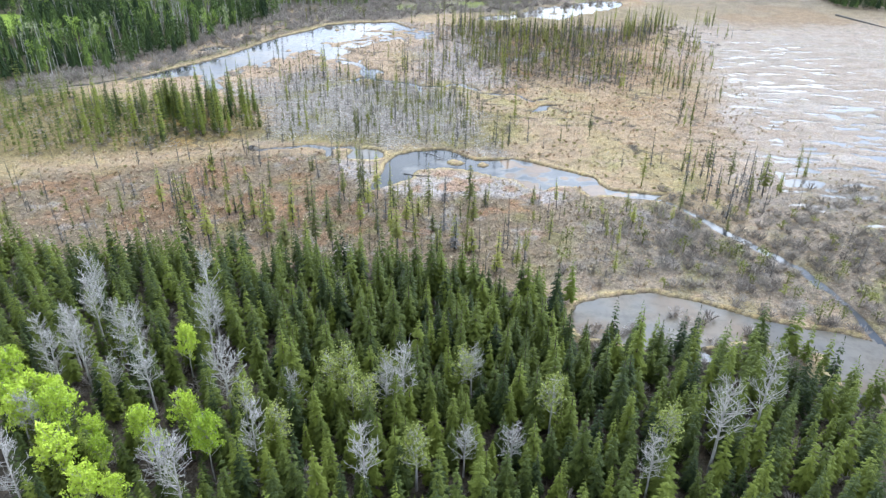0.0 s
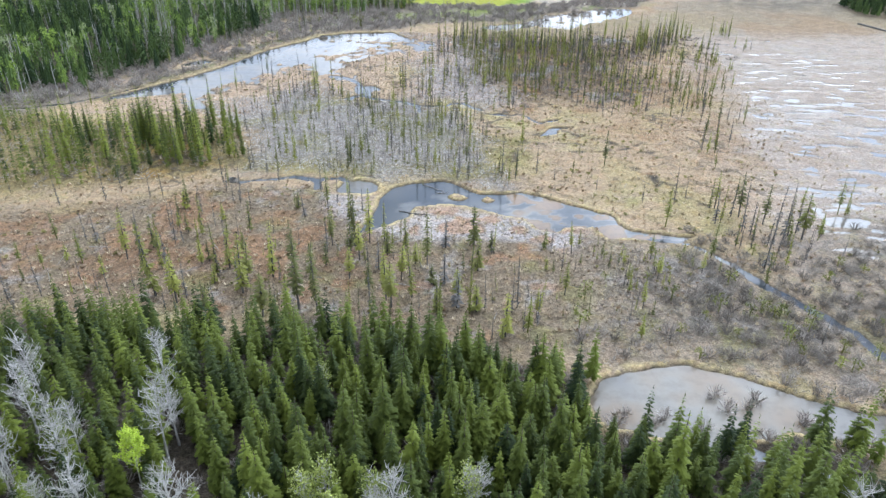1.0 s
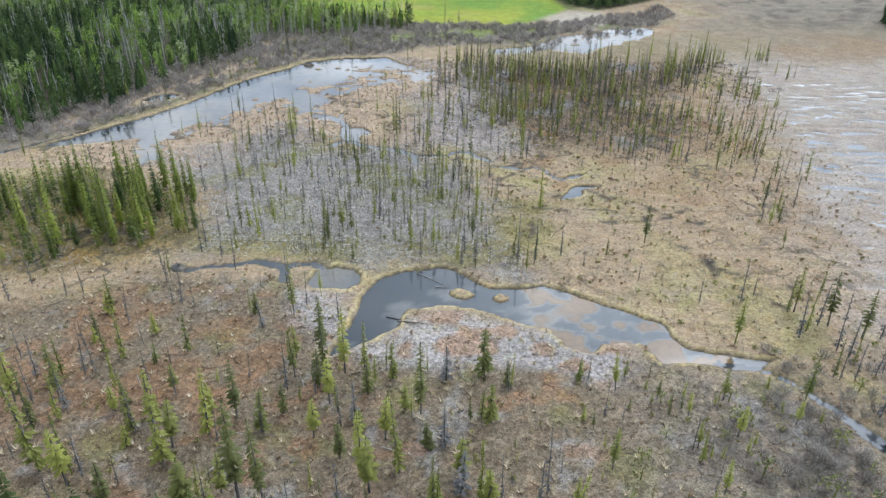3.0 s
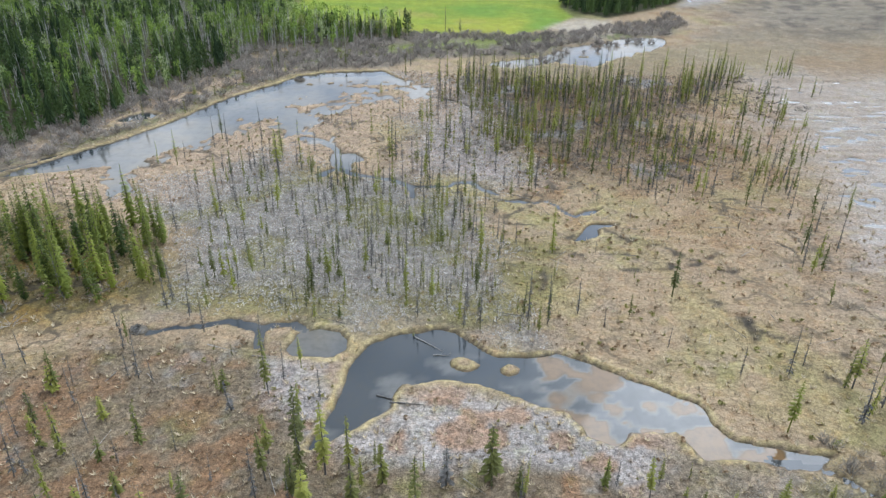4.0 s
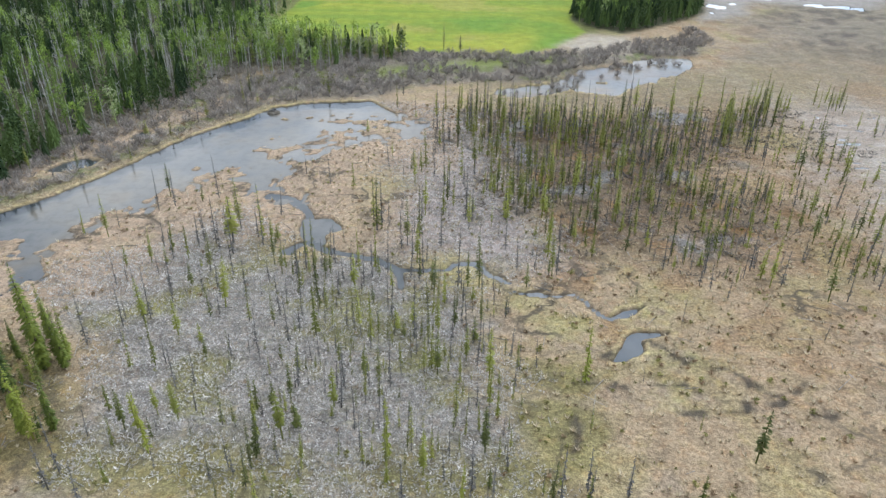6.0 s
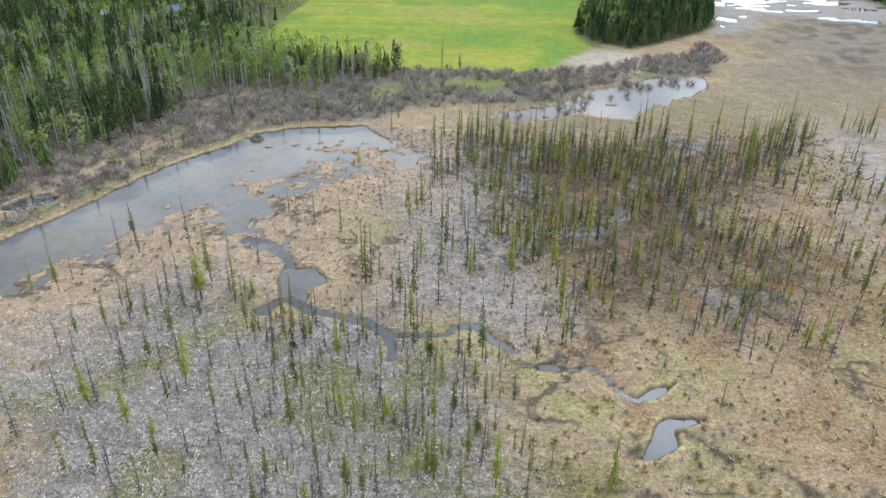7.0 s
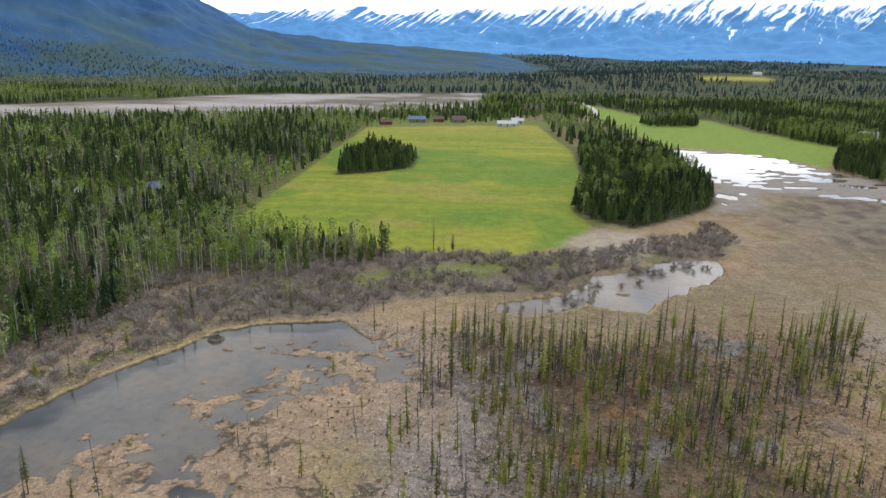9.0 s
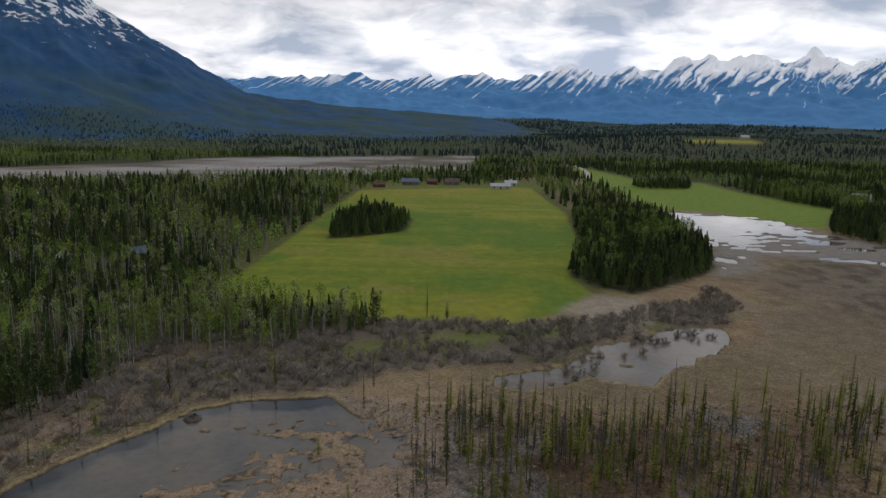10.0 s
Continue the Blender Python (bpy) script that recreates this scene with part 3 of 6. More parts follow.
    lay(smooth(25, -5, np.hypot(x * 0.5, y - 800) - 55 + 30 * w1), (0.17, 0.20, 0.05), 0.6)
    lay(smooth(20, 2, outside(x, y, FIELD_EAST) + 10 * w2) * smooth(640, 670, y), (0.15, 0.16, 0.05), 0.8)
    lay(smooth(6, -6, outside(x, y, LAKE) + 10 * w2), (0.30, 0.27, 0.235), 0.5)
    fld = smooth(1.5, -1.5, outside(x, y, FIELD) + 2 * w2)
    lay(fld, (0.235, 0.282, 0.03), 0.25)
    lay(fld * smooth(0.0, 0.16, stripes), (0.31, 0.32, 0.04), 0.25)
    lay(fld * smooth(0.04, 0.2, fbm(x * 0.08, y, 4, 143, 3) - 0.5) * 0.6, (0.155, 0.235, 0.03), 0.25)
    lay(fld * smooth(0.08, 0.22, fbm(x, y, 22, 147, 4) - 0.5) * 0.8, (0.30, 0.285, 0.06), 0.25)
    lay(fld * smooth(0.03, 0.2, w3 + 0.3 * stripes), (0.15, 0.245, 0.03), 0.25)
    lay(fld * smooth(640, 760, y + 30 * w1) * 0.6, (0.36, 0.32, 0.05), 0.25)
    lay(smooth(3, -3, outside(x, y, FIELD_EAST)), (0.21, 0.30, 0.045), 0.25)
    lay(smooth(5, -5, outside(x, y, FAR_FIELD)), (0.40, 0.38, 0.05), 0.25)
    lay(smooth(4, -4, outside(x, y, [(36, 370), (53, 392), (66, 388), (70, 366), (52, 352)]) + 4 * w2), (0.40, 0.34, 0.26), 0.5)
    riv = smooth(12, -12, outside(x, y, RIVER) + 30 * w1)
    braid = fbm(x * 0.35 + 0.25 * y, y - 0.3 * x, 38, 151, 4) - 0.5
    lay(riv, (0.34, 0.305, 0.275), 0.5)
    lay(riv * smooth(0.02, 0.12, braid), (0.17, 0.15, 0.11), 0.5)
    lay(riv * smooth(-0.06, -0.14, braid), (0.42, 0.40, 0.38), 0.4)
    lay(smooth(2, -2, outside(x, y, GROVE)), (0.07, 0.075, 0.03), 0.6)
    lay(smooth(2, -2, outside(x, y, GROVE_EAST)), (0.07, 0.07, 0.035), 0.7)
    near = (y < 330) & (np.abs(x) < 130) & (which < 10)
    rim = np.where(near, smooth(1.15, 0.55, d + 1.2 * w2) * smooth(0.25, 0.45, d), 0)
    mats = (which == 3) * smooth(9, 20, line_distance(x, y, LONG_BANK))
    lay(rim * (1 - mats), (0.44, 0.35, 0.18), 0.6)
    lay(np.where((y > 195) & (y < 300) & (x < 0), smooth(26, 10, outside(x, y, POND_LONG) + 10 * w2) * smooth(6, 12, line_distance(x, y, LONG_BANK)) * (outside(x, y, POND_LONG) < 30), 0) * (x > -104) * 0.8, (0.385, 0.285, 0.195), 0.7)
    lay(smooth(0.30, 0.05, d) * (which != 30), (0.08, 0.065, 0.045), 0.5)
    wx_, wy_ = x + 5 * (fbm(x, y, 4, 311, 3) - 0.5), y + 5 * (fbm(x, y, 4, 313, 3) - 0.5)
    for pts in SEEPS:
        lay(smooth(1.0, 0.35, line_distance(wx_, wy_, pts)) * smooth(-0.06, 0.06, fbm(x, y, 5, 317, 3) - 0.42) * 0.9, (0.075, 0.063, 0.048), 0.6)
    return col, spk


def silt_of(x, y, k):
    """How much pale silt shows from the bottom."""
    n = fbm(x, y, 7, 271, 4) - 0.5
    if k == 1:
        n2 = fbm(x, y * 1.6, 3.4, 273, 4) - 0.5
        return np.clip(smooth(4, 22, x + 12 * n) * (0.25 + 0.75 * smooth(-0.08, 0.10, n2 + 0.4 * n)) + 0.08 + 0.35 * smooth(0.05, 0.25, n + 0.4 * n2), 0, 1)
    if k == 3:
        return np.clip(0.10 + 0.42 * smooth(1.5, 6.0, line_distance(x, y, LONG_BANK) + 8 * n) + 0.5 * n + 0.12 * smooth(0.0, 0.2, fbm(x, y, 16, 277, 4) - 0.5), 0, 0.66)
    base = {0: 0.62, 2: 0.45, 4: 0.42, 5: 0.2, 6: 0.2, 7: 0.66, 30: 0.6, 40: 0.55}.get(k, 0.2)
    return np.clip(base + 0.5 * n, 0, 1)


def vein_of(x, y):
    """Where seepage lines show between the tussocks: the open sedge of the marsh."""
    w = smooth(-2, 6, outside(x, y, WHITE_MAIN)) * smooth(-4, 6, outside(x, y, STAND_DENSE)) * smooth(140, 152, y) * smooth(300, 260, y)
    return w * smooth(-104, -96, x) * smooth(74, 60, x)


def build_ground():
    col, spk = ground_colours(X, Y, D, WHICH)
    ny, nx = X.shape
    idx = np.arange(ny * nx).reshape(ny, nx)
    quads = np.stack([idx[:-1, :-1], idx[:-1, 1:], idx[1:, 1:], idx[1:, :-1]], -1).reshape(-1, 4)
    verts = np.stack([X, Y, Z], -1).reshape(-1, 3)
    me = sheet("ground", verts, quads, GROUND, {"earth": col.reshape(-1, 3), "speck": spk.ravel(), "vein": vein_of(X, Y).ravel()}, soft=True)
    tagged(new("ground", me), "marshy valley floor of dry sedge, heath and bleached brush", "ground", kind="structure")
    low = Z < WATER_Z + 0.03
    wetq = (low[:-1, :-1] | low[:-1, 1:] | low[1:, 1:] | low[1:, :-1])
    kind = WHICH[:-1, :-1]
    names = {0: "grey-green murky pond beside the spruce wood", 1: "dark still pond reflecting clouds, silty at one end",
             2: "shallow grey side pond among sedge", 3: "long shallow pond with tan floating sedge mats",
             4: "small still pool in the marsh", 5: "dark brown bog pool", 6: "dark brown bog pool", 7: "shallow grey flooded pond among willow scrub",
             30: "shining wet hollows of the string bog", 8: "small still pool behind the pond's bank", 9: "small dark brown pool under the wood's edge", 40: "bright shallow lake beyond the marsh"}
    for k in sorted(set(kind[wetq].tolist())):
        q = np.stack([idx[:-1, :-1], idx[:-1, 1:], idx[1:, 1:], idx[1:, :-1]], -1)[wetq & (kind == k)]
        used, inv = np.unique(q, return_inverse=True)
        v = verts[used].copy()
        v[:, 2] = WATER_Z
        me = sheet("water", v, inv.reshape(-1, 4), MURKY if k in (0, 7) else WATER, {"silt": silt_of(v[:, 0], v[:, 1], k)})
        tagged(new("water", me), names.get(k, "narrow dark drainage channel winding through the marsh"), "pond" if k in names else "stream", kind="structure")


build_ground()


def height(x, y):
    return land(np.asarray(x, float), np.asarray(y, float))[0]

# ---------------------------------------------------------------- tree shapes (corners, triangles)
def tube(path, radii, sides):
    """A tapering tube along path."""
    v, f = [], []
    for k, (p, r) in enumerate(zip(path, radii)):
        for j in range(sides):
            a = 6.2832 * j / sides
            v.append((p[0] + r * math.cos(a), p[1] + r * math.sin(a), p[2]))
    for k in range(len(path) - 1):
        for j in range(sides):
            a, b = k * sides + j, k * sides + (j + 1) % sides
            f += [(a, b, b + sides), (a, b + sides, a + sides)]
    return np.array(v, float), np.array(f, int)


def joined(pieces):
    V, F, base = [], [], 0
    for v, f in pieces:
        V.append(v), F.append(np.asarray(f) + base)
        base += len(v)
    return np.concatenate(V), np.concatenate(F)


def spray(rng, origin, az, length, droop, fingers, width):
    """One flat, ragged bough: a spine with pointed side twigs."""
    d = np.array([math.cos(az), math.sin(az), 0.0])
    side = np.array([-d[1], d[0], 0.0])

    def at(s):
        return origin + d * length * s + np.array([0, 0, -droop * length * (s * s * 0.9 + 0.1 * s) + 0.08 * length * s])
    w = width * 0.62 * length
    v = [at(0.0), at(0.5) + side * w - np.array([0, 0, 0.3 * w]), at(0.98), at(0.5) - side * w - np.array([0, 0, 0.3 * w]), at(0.5)]
    f = [(0, 1, 4), (1, 2, 4), (2, 3, 4), (3, 0, 4)]
    for k in range(fingers):
        s0 = 0.12 + 0.72 * k / fingers
        for sg in (-1, 1):
            reach = width * length * (1.05 - 0.65 * s0) * rng.uniform(0.75, 1.2)
            tip = at(min(1.0, s0 + 0.30)) + side * sg * reach - np.array([0, 0, 0.35 * reach])
            n = len(v)
            v += [at(s0), at(min(1.0, s0 + 0.24)), tip]
            f.append((n, n + 1, n + 2))
    return np.array(v), np.array(f)


def spruce_crown(seed, h, r, levels, boughs, bare=0.1, power=0.75, fingers=3):
    rng = np.random.default_rng(seed)
    out = []
    for k in range(levels):
        s = (k + rng.uniform(-0.3, 0.3)) / levels
        s = min(max(s, 0.0), 0.985)
        z = h * (bare + (1 - bare) * s)
        size = r * ((1 - s) ** power) * 0.95 + 0.10
        if s < 0.12:
            size *= 0.75 + 2 * s
        n = max(3, int(boughs * (1 - 0.55 * s)))
        a0 = rng.uniform(0, 6.28)
        for j in range(n):
            if rng.random() < 0.08:
                continue
            a = a0 + 6.2832 * j / n + rng.uniform(-0.35, 0.35)
            out.append(spray(rng, np.array([0, 0, z + rng.uniform(-0.1, 0.1)]), a, size * rng.uniform(0.7, 1.18), rng.uniform(0.35, 0.62), fingers, 0.42))
    top = np.array([[0.05, 0, h * 0.97], [-0.04, 0.05, h * 0.97], [-0.03, -0.05, h * 0.97], [0, 0, h * 1.03]])
    out.append((top, np.array([(0, 1, 3), (1, 2, 3), (2, 0, 3)])))
    return joined(out)


def snag_crown(seed, h, r, levels, keep):
    """The short drooping twigs of a starved or dead bog spruce."""
    rng = np.random.default_rng(seed)
    out = []
    for k in range(levels):
        s = (k + rng.uniform(0, 0.8)) / levels
        z = h * (0.10 + 0.88 * s)
        if rng.random() > keep:
            continue
        size = r * (0.35 + 0.8 * (1 - s) ** 0.8) * rng.uniform(0.5, 1.25)
        for j in range(4):
            a = rng.uniform(0, 6.28)
            d = np.array([math.cos(a), math.sin(a), 0])
            sd = np.array([-d[1], d[0], 0]) * 0.26 * size
            o = np.array([0, 0, z])
            m = o + d * size * 0.6 + np.array([0, 0, -0.15 * size])
            e = o + d * size - np.array([0, 0, 0.55 * size])
            out.append((np.array([o, m + sd, e, m - sd]), np.array([(0, 1, 2), (0, 2, 3)])))
    return joined(out)


def star_spruce(seed, h, r, layers, points, bare=0.12):
    """A spruce for the middle distance: ragged tiers round a stem."""
    rng = np.random.default_rng(seed)
    out = [tube([(0, 0, -0.2), (0, 0, h * 0.5)], [0.12, 0.06], 3)]
    for k in range(layers):
        s = k / layers
        z0 = h * (bare + (1 - bare) * s)
        z1 = min(h * 1.0, z0 + h * (1 - bare) / layers * 1.9)
        rad = r * (1 - s) ** 0.8 + 0.12
        n = points * 2
        a = np.arange(n) * 6.2832 / n + rng.uniform(0, 6)
        rr = np.where(np.arange(n) % 2 == 0, rad, rad * 0.38) * rng.uniform(0.75, 1.2, n)
        ring = np.c_[rr * np.cos(a), rr * np.sin(a), np.where(np.arange(n) % 2 == 0, z0 - 0.04 * h, z0 + 0.03 * h) + rng.uniform(-0.03, 0.03, n) * h]
        v = np.vstack([ring, [[0, 0, z1]]])
        f = np.array([(j, (j + 1) % n, n) for j in range(n)])
        out.append((v, f))
    return joined(out)


def clump(rng, n, centre, rad, size):
    """n loose leaf clusters, each a bent pair of triangles."""
    v, f = [], []
    for k in range(n):
        p = rng.normal(0, 1, 3)
        p = centre + p / np.linalg.norm(p) * rng.uniform(0.45, 1.0) * np.asarray(rad)
        a, b = rng.normal(0, 1, 3), rng.normal(0, 1, 3)
        a, b = a / np.linalg.norm(a) * size * rng.uniform(0.6, 1.3), b / np.linalg.norm(b) * size * rng.uniform(0.5, 1.1)
        m = len(v)
        v += [p - a, p + b * 0.6, p + a, p - b]
        f += [(m, m + 1, m + 2), (m, m + 2, m + 3)]
    return np.array(v), np.array(f)


def limb(rng, a, b, r0, r1):
    """A thin three-sided tapering stick from a to b."""
    a, b = np.asarray(a, float), np.asarray(b, float)
    d = (b - a) / (np.linalg.norm(b - a) + 1e-9)
    u = np.cross(d, [0.3, 0.2, 0.93])
    u /= np.linalg.norm(u) + 1e-9
    w = np.cross(d, u)
    v = []
    for p, r in ((a, r0), (b, r1)):
        for j in range(3):
            t = 2.0944 * j
            v.append(p + r * (u * math.cos(t) + w * math.sin(t)))
    f = []
    for j in range(3):
        k = (j + 1) % 3
        f += [(j, k, k + 3), (j, k + 3, j + 3)]
    return np.array(v), np.array(f)


def aspen(seed, h, spread_r, limbs, twigs, leaves, leaf_size=0.22):
    """Trunk and limbs of an aspen, and its leaf clusters (none for a bare one)."""
    rng = np.random.default_rng(seed)
    bend = rng.normal(0, 0.03 * h, 2)
    path = [(bend[0] * s * s, bend[1] * s * s, h * s) for s in (0, 0.3, 0.6, 0.85, 1.0)]
    wood = [tube([(0, 0, -0.3)] + path[1:], [0.15, 0.11, 0.075, 0.04, 0.012], 6)]
    leaf = []
    for k in range(limbs):
        s = rng.uniform(0.38, 0.97)
        o = np.array([bend[0] * s * s, bend[1] * s * s, h * s])
        a = rng.uniform(0, 6.28)
        ln = spread_r * (1.25 - s) * rng.uniform(0.7, 1.3) + 0.3
        e = o + np.array([math.cos(a) * ln, math.sin(a) * ln, ln * rng.uniform(0.5, 1.1)])
        wood.append(limb(rng, o, e, 0.045, 0.018))
        for j in range(twigs):
            q = o + (e - o) * rng.uniform(0.3, 1.0)
            t = q + rng.normal(0, 0.35, 3) + np.array([0, 0, 0.35])
            wood.append(limb(rng, q, t, 0.022, 0.010))
            if leaves:
                leaf.append(clump(rng, leaves, t, (0.42, 0.42, 0.36), leaf_size))
        if leaves:
            leaf.append(clump(rng, leaves + 2, e, (0.5, 0.5, 0.42), leaf_size))
    return joined(wood), (joined(leaf) if leaf else None)


def round_tree(seed, h, r, n, size):
    """A broadleaf for the middle distance: stem and a loose crown of clusters."""
    rng = np.random.default_rng(seed)
    out = [tube([(0, 0, -0.2), (0.1, 0, h * 0.8)], [0.12, 0.05], 4)]
    for k in range(5):
        a = rng.uniform(0, 6.28)
        c = np.array([math.cos(a) * r * 0.45, math.sin(a) * r * 0.45, h * rng.uniform(0.32, 0.92)])
        out.append(clump(rng, n, c, (r * 0.6, r * 0.6, h * 0.14), size))
    return joined(out)


def pine(seed, h, r, tiers):
    """A conifer with a rounder, looser crown: tiers of clumped needle sprays."""
    rng = np.random.default_rng(seed)
    out = [tube([(0, 0, -0.2), (0.08, 0, h * 0.9)], [0.13, 0.04], 4)]
    for k in range(tiers):
        s = k / (tiers - 1)
        rad = r * math.sin(math.pi * (0.30 + 0.66 * s)) ** 0.9
        for j in range(4):
            a = rng.uniform(0, 6.28)
            c = np.array([math.cos(a) * rad * 0.5, math.sin(a) * rad * 0.5, h * (0.22 + 0.76 * s)])
            out.append(clump(rng, 4, c, (rad * 0.55, rad * 0.55, h * 0.05), 0.42))
    return joined(out)


def bush(seed, h, r, n, width=0.05):
    """A many-stemmed bare shrub: thin stems fanning from the root, each forked into twigs."""
    rng = np.random.default_rng(seed)
    v, f = [], []

    def blade(a, b, w):
        sd = np.cross(b - a, rng.normal(0, 1, 3))
        sd = sd / (np.linalg.norm(sd) + 1e-9) * w
        m = len(v)
        v.extend([a - sd, a + sd, b])
        f.append((m, m + 1, m + 2))
    for k in range(n):
        a, out = rng.uniform(0, 6.28), rng.uniform(0.05, 1.0) ** 0.6
        b = np.array([math.cos(a), math.sin(a), 0]) * r * 0.3 * rng.random()
        e = np.array([math.cos(a) * r * out, math.sin(a) * r * out, h * (1.0 - 0.5 * out * out) * rng.uniform(0.6, 1.05)])
        mid = b + (e - b) * rng.uniform(0.4, 0.6)
        blade(b, mid + (e - mid) * 0.5, width * 1.3)
        for j in range(3):
            o = b + (e - b) * rng.uniform(0.35, 0.8)
            blade(o, e + rng.normal(0, 0.17 * r, 3) * np.array([1, 1, 0.6]), width)
    v = np.array(v)
    v[:, 2] = np.maximum(v[:, 2], -0.1)
    return v, np.array(f)


def tuft(seed, h, r, n, width):
    """A sedge tussock: bent blades round a root."""
    rng = np.random.default_rng(seed)
    v, f = [], []
    for k in range(n):
        a = rng.uniform(0, 6.28)
        d = np.array([math.cos(a), math.sin(a), 0])
        sd = np.array([-d[1], d[0], 0]) * width
        ln = rng.uniform(0.6, 1.2)
        m = len(v)
        v += [d * 0.03 - sd, d * 0.03 + sd, d * r * ln + np.array([0, 0, h * rng.uniform(0.5, 1.1)])]
        f.append((m, m + 1, m + 2))
    return np.array(v), np.array(f)


def part(name, shape, mat, parent, label=""):
    ob = new(name, sheet(name, shape[0], shape[1], mat, {"tint": np.full(len(shape[0]), 0.5)}))
    ob.parent = parent
    return tagged(ob, label) if label else ob


def thing(name, label, category, group=""):
    ob = new(name)
    ob.empty_display_size = 0.2
    return tagged(ob, label, category, group)


def stand(masters, xs, ys, sizes, rng, wide=None, lean=0.015):
    """Plant copies of the master trees; the masters themselves take the first places."""
    zs = height(xs, ys) - 0.05
    for k in range(len(xs)):
        w = 1.0 if wide is None else wide[k]
        m = Matrix.Translation((xs[k], ys[k], zs[k])) @ pose(0, 0, 0, math.degrees(rng.normal(0, lean)), math.degrees(rng.normal(0, lean)), rng.uniform(0, 360))
        m = m @ Matrix.Diagonal((sizes[k] * w, sizes[k] * w, sizes[k], 1))
        if k < len(masters):
            masters[k].matrix_basis = m
        else:
            copy_thing(masters[k % len(masters)], m)


def stuff(name, arrays, mat, label, category):
    v, t, tint = arrays
    ob = new(name, sheet(name, v, t, mat, {"tint": tint}))
    return tagged(ob, label, category, kind="stuff")


# ---------------------------------------------------------------- the spruce wood in front
rng = np.random.default_rng(21)
masters = []
for k in range(7):
    hh = (10.5, 9.0, 11.5, 8.0, 9.8, 10.8, 7.2)[k]
    root = thing("spruce_tree", "dense dark green spruce on the wood's floor", "tree", "spruces of the near wood")
    part("trunk", tube([(0, 0, -0.3), (0, 0, hh * 0.5), (0.03, 0, hh)], [0.16, 0.09, 0.01], 6), SPRUCE_BARK, root)
    part("crown", spruce_crown(100 + k, hh, (1.45, 1.35, 1.5, 1.3, 1.6, 1.4, 1.3)[k], (22, 20, 23, 18, 20, 22, 17)[k], 9, 0.1, 0.8, 3), NEEDLES, root)
    masters.append(root)
ASPENS = [(-41, 56), (-46, 67), (-31, 55), (-44, 75), (-33, 61)]


def near_wood(x, y):
    c = 0.97 * smooth(0.8, -2.0, outside(x, y, FORE_WOOD) + 4 * (fbm(x, y, 6, 61, 2) - 0.5))
    c = c * smooth(1.2, 2.8, line_distance(x, y, [(-31, 76), (-28, 72), (-25, 65)]))
    for ax, ay in ASPENS:
        c = c * (0.65 + 0.35 * smooth(3.5, 6.5, np.hypot(x - ax, y - ay)))
    return c * (np.abs(x) < 0.72 * y + 8) * smooth(0.4, 1.2, wet(x, y)[0])


fx, fy = spread(-80, 70, 40, 104, 2.3, rng, near_wood)
order = np.argsort(np.hypot(fx * 0.9, fy - 72) + rng.uniform(0, 9, len(fx)))
fx, fy = fx[order], fy[order]
stand(masters, fx[:300], fy[:300], rng.uniform(0.68, 1.12, 300), rng, rng.uniform(1.0, 1.4, 300))
if len(fx) > 300:
    tpl = [spruce_crown(150 + k, 9.5, 1.4, 16, 7, 0.1, 0.8, 2) for k in range(4)]
    n = len(fx) - 300
    stuff("spruce_undergrowth", strew_many(tpl, fx[300:], fy[300:], height(fx[300:], fy[300:]), rng.uniform(0.6, 1.05, n), rng, rng.uniform(1.0, 1.35, n)), NEEDLES_NEAR, "younger dark green spruces filling the wood", "trees")

# ---------------------------------------------------------------- aspens among them
masters = []
for k in range(4):
    root = thing("bare_aspen", "pale grey leafless aspen among dark spruces", "tree", "bare aspens of the near wood")
    wood, _ = aspen(300 + k, (10.5, 9.5, 11.5, 8.5)[k], 1.7, 40, 7, 0)
    part("trunk", wood, ASPEN_BARK, root)
    masters.append(root)
bx = np.array([-48, -47, -44, -40, -40, -48, -33, -31, -31, -28, -26, -18, -5, -7, -20, 2, -8, -25, -47, -45, -40, -35, -42, 3, 21, 29, 35, 7, -46, -43, -50])
by = np.array([71, 76, 66, 64, 69, 80, 80, 76, 73, 48, 47, 62, 62, 61, 53, 54, 50, 61, 65, 56, 72, 63, 47, 66, 51, 55, 59, 54, 69, 73, 68.])
stand(masters, bx, by, rng.uniform(0.9, 1.25, len(bx)), rng)
masters = []
for k in range(3):
    root = thing("budding_aspen", "aspen in bright yellow-green spring leaf among spruces", "tree", "budding aspens of the near wood")
    wood, leaf = aspen(340 + k, (8.5, 9.5, 7.5)[k], 2.3, 38, 5, 14, 0.17)
    part("trunk", wood, ASPEN_BARK, root)
    part("crown", leaf, ASPEN_LEAF, root)
    masters.append(root)
gx = np.array([-47, -42, -40, -36, -33, -29, -33, -25, -35, -32, -51, -47, -31, -44, -38, -42, -49])
gy = np.array([61, 57, 51, 52, 56, 58, 70, 53, 47, 47, 63, 57, 54, 60, 55, 53, 58.])
stand(masters, gx, gy, rng.uniform(0.8, 1.1, len(gx)), rng, rng.uniform(0.75, 0.95, len(gx)))
masters = []
for k in range(2):
    root = thing("budding_aspen", "slim aspen with sparse dull green buds among spruces", "tree", "budding aspens of the near wood")
    wood, leaf = aspen(350 + k, (9.0, 8.0)[k], 1.3, 26, 4, 5, 0.15)
    part("trunk", wood, ASPEN_BARK, root)
    part("crown", leaf, PALE_LEAF, root)
    masters.append(root)
gx = np.array([-14, -11, -7, -15, -23, -3, 2, -12, -9, -18, 12, 24])
gy = np.array([65, 62, 64, 82, 60, 52, 66, 66, 60, 56, 60, 56.])
stand(masters, gx, gy, rng.uniform(0.85, 1.15, len(gx)), rng)

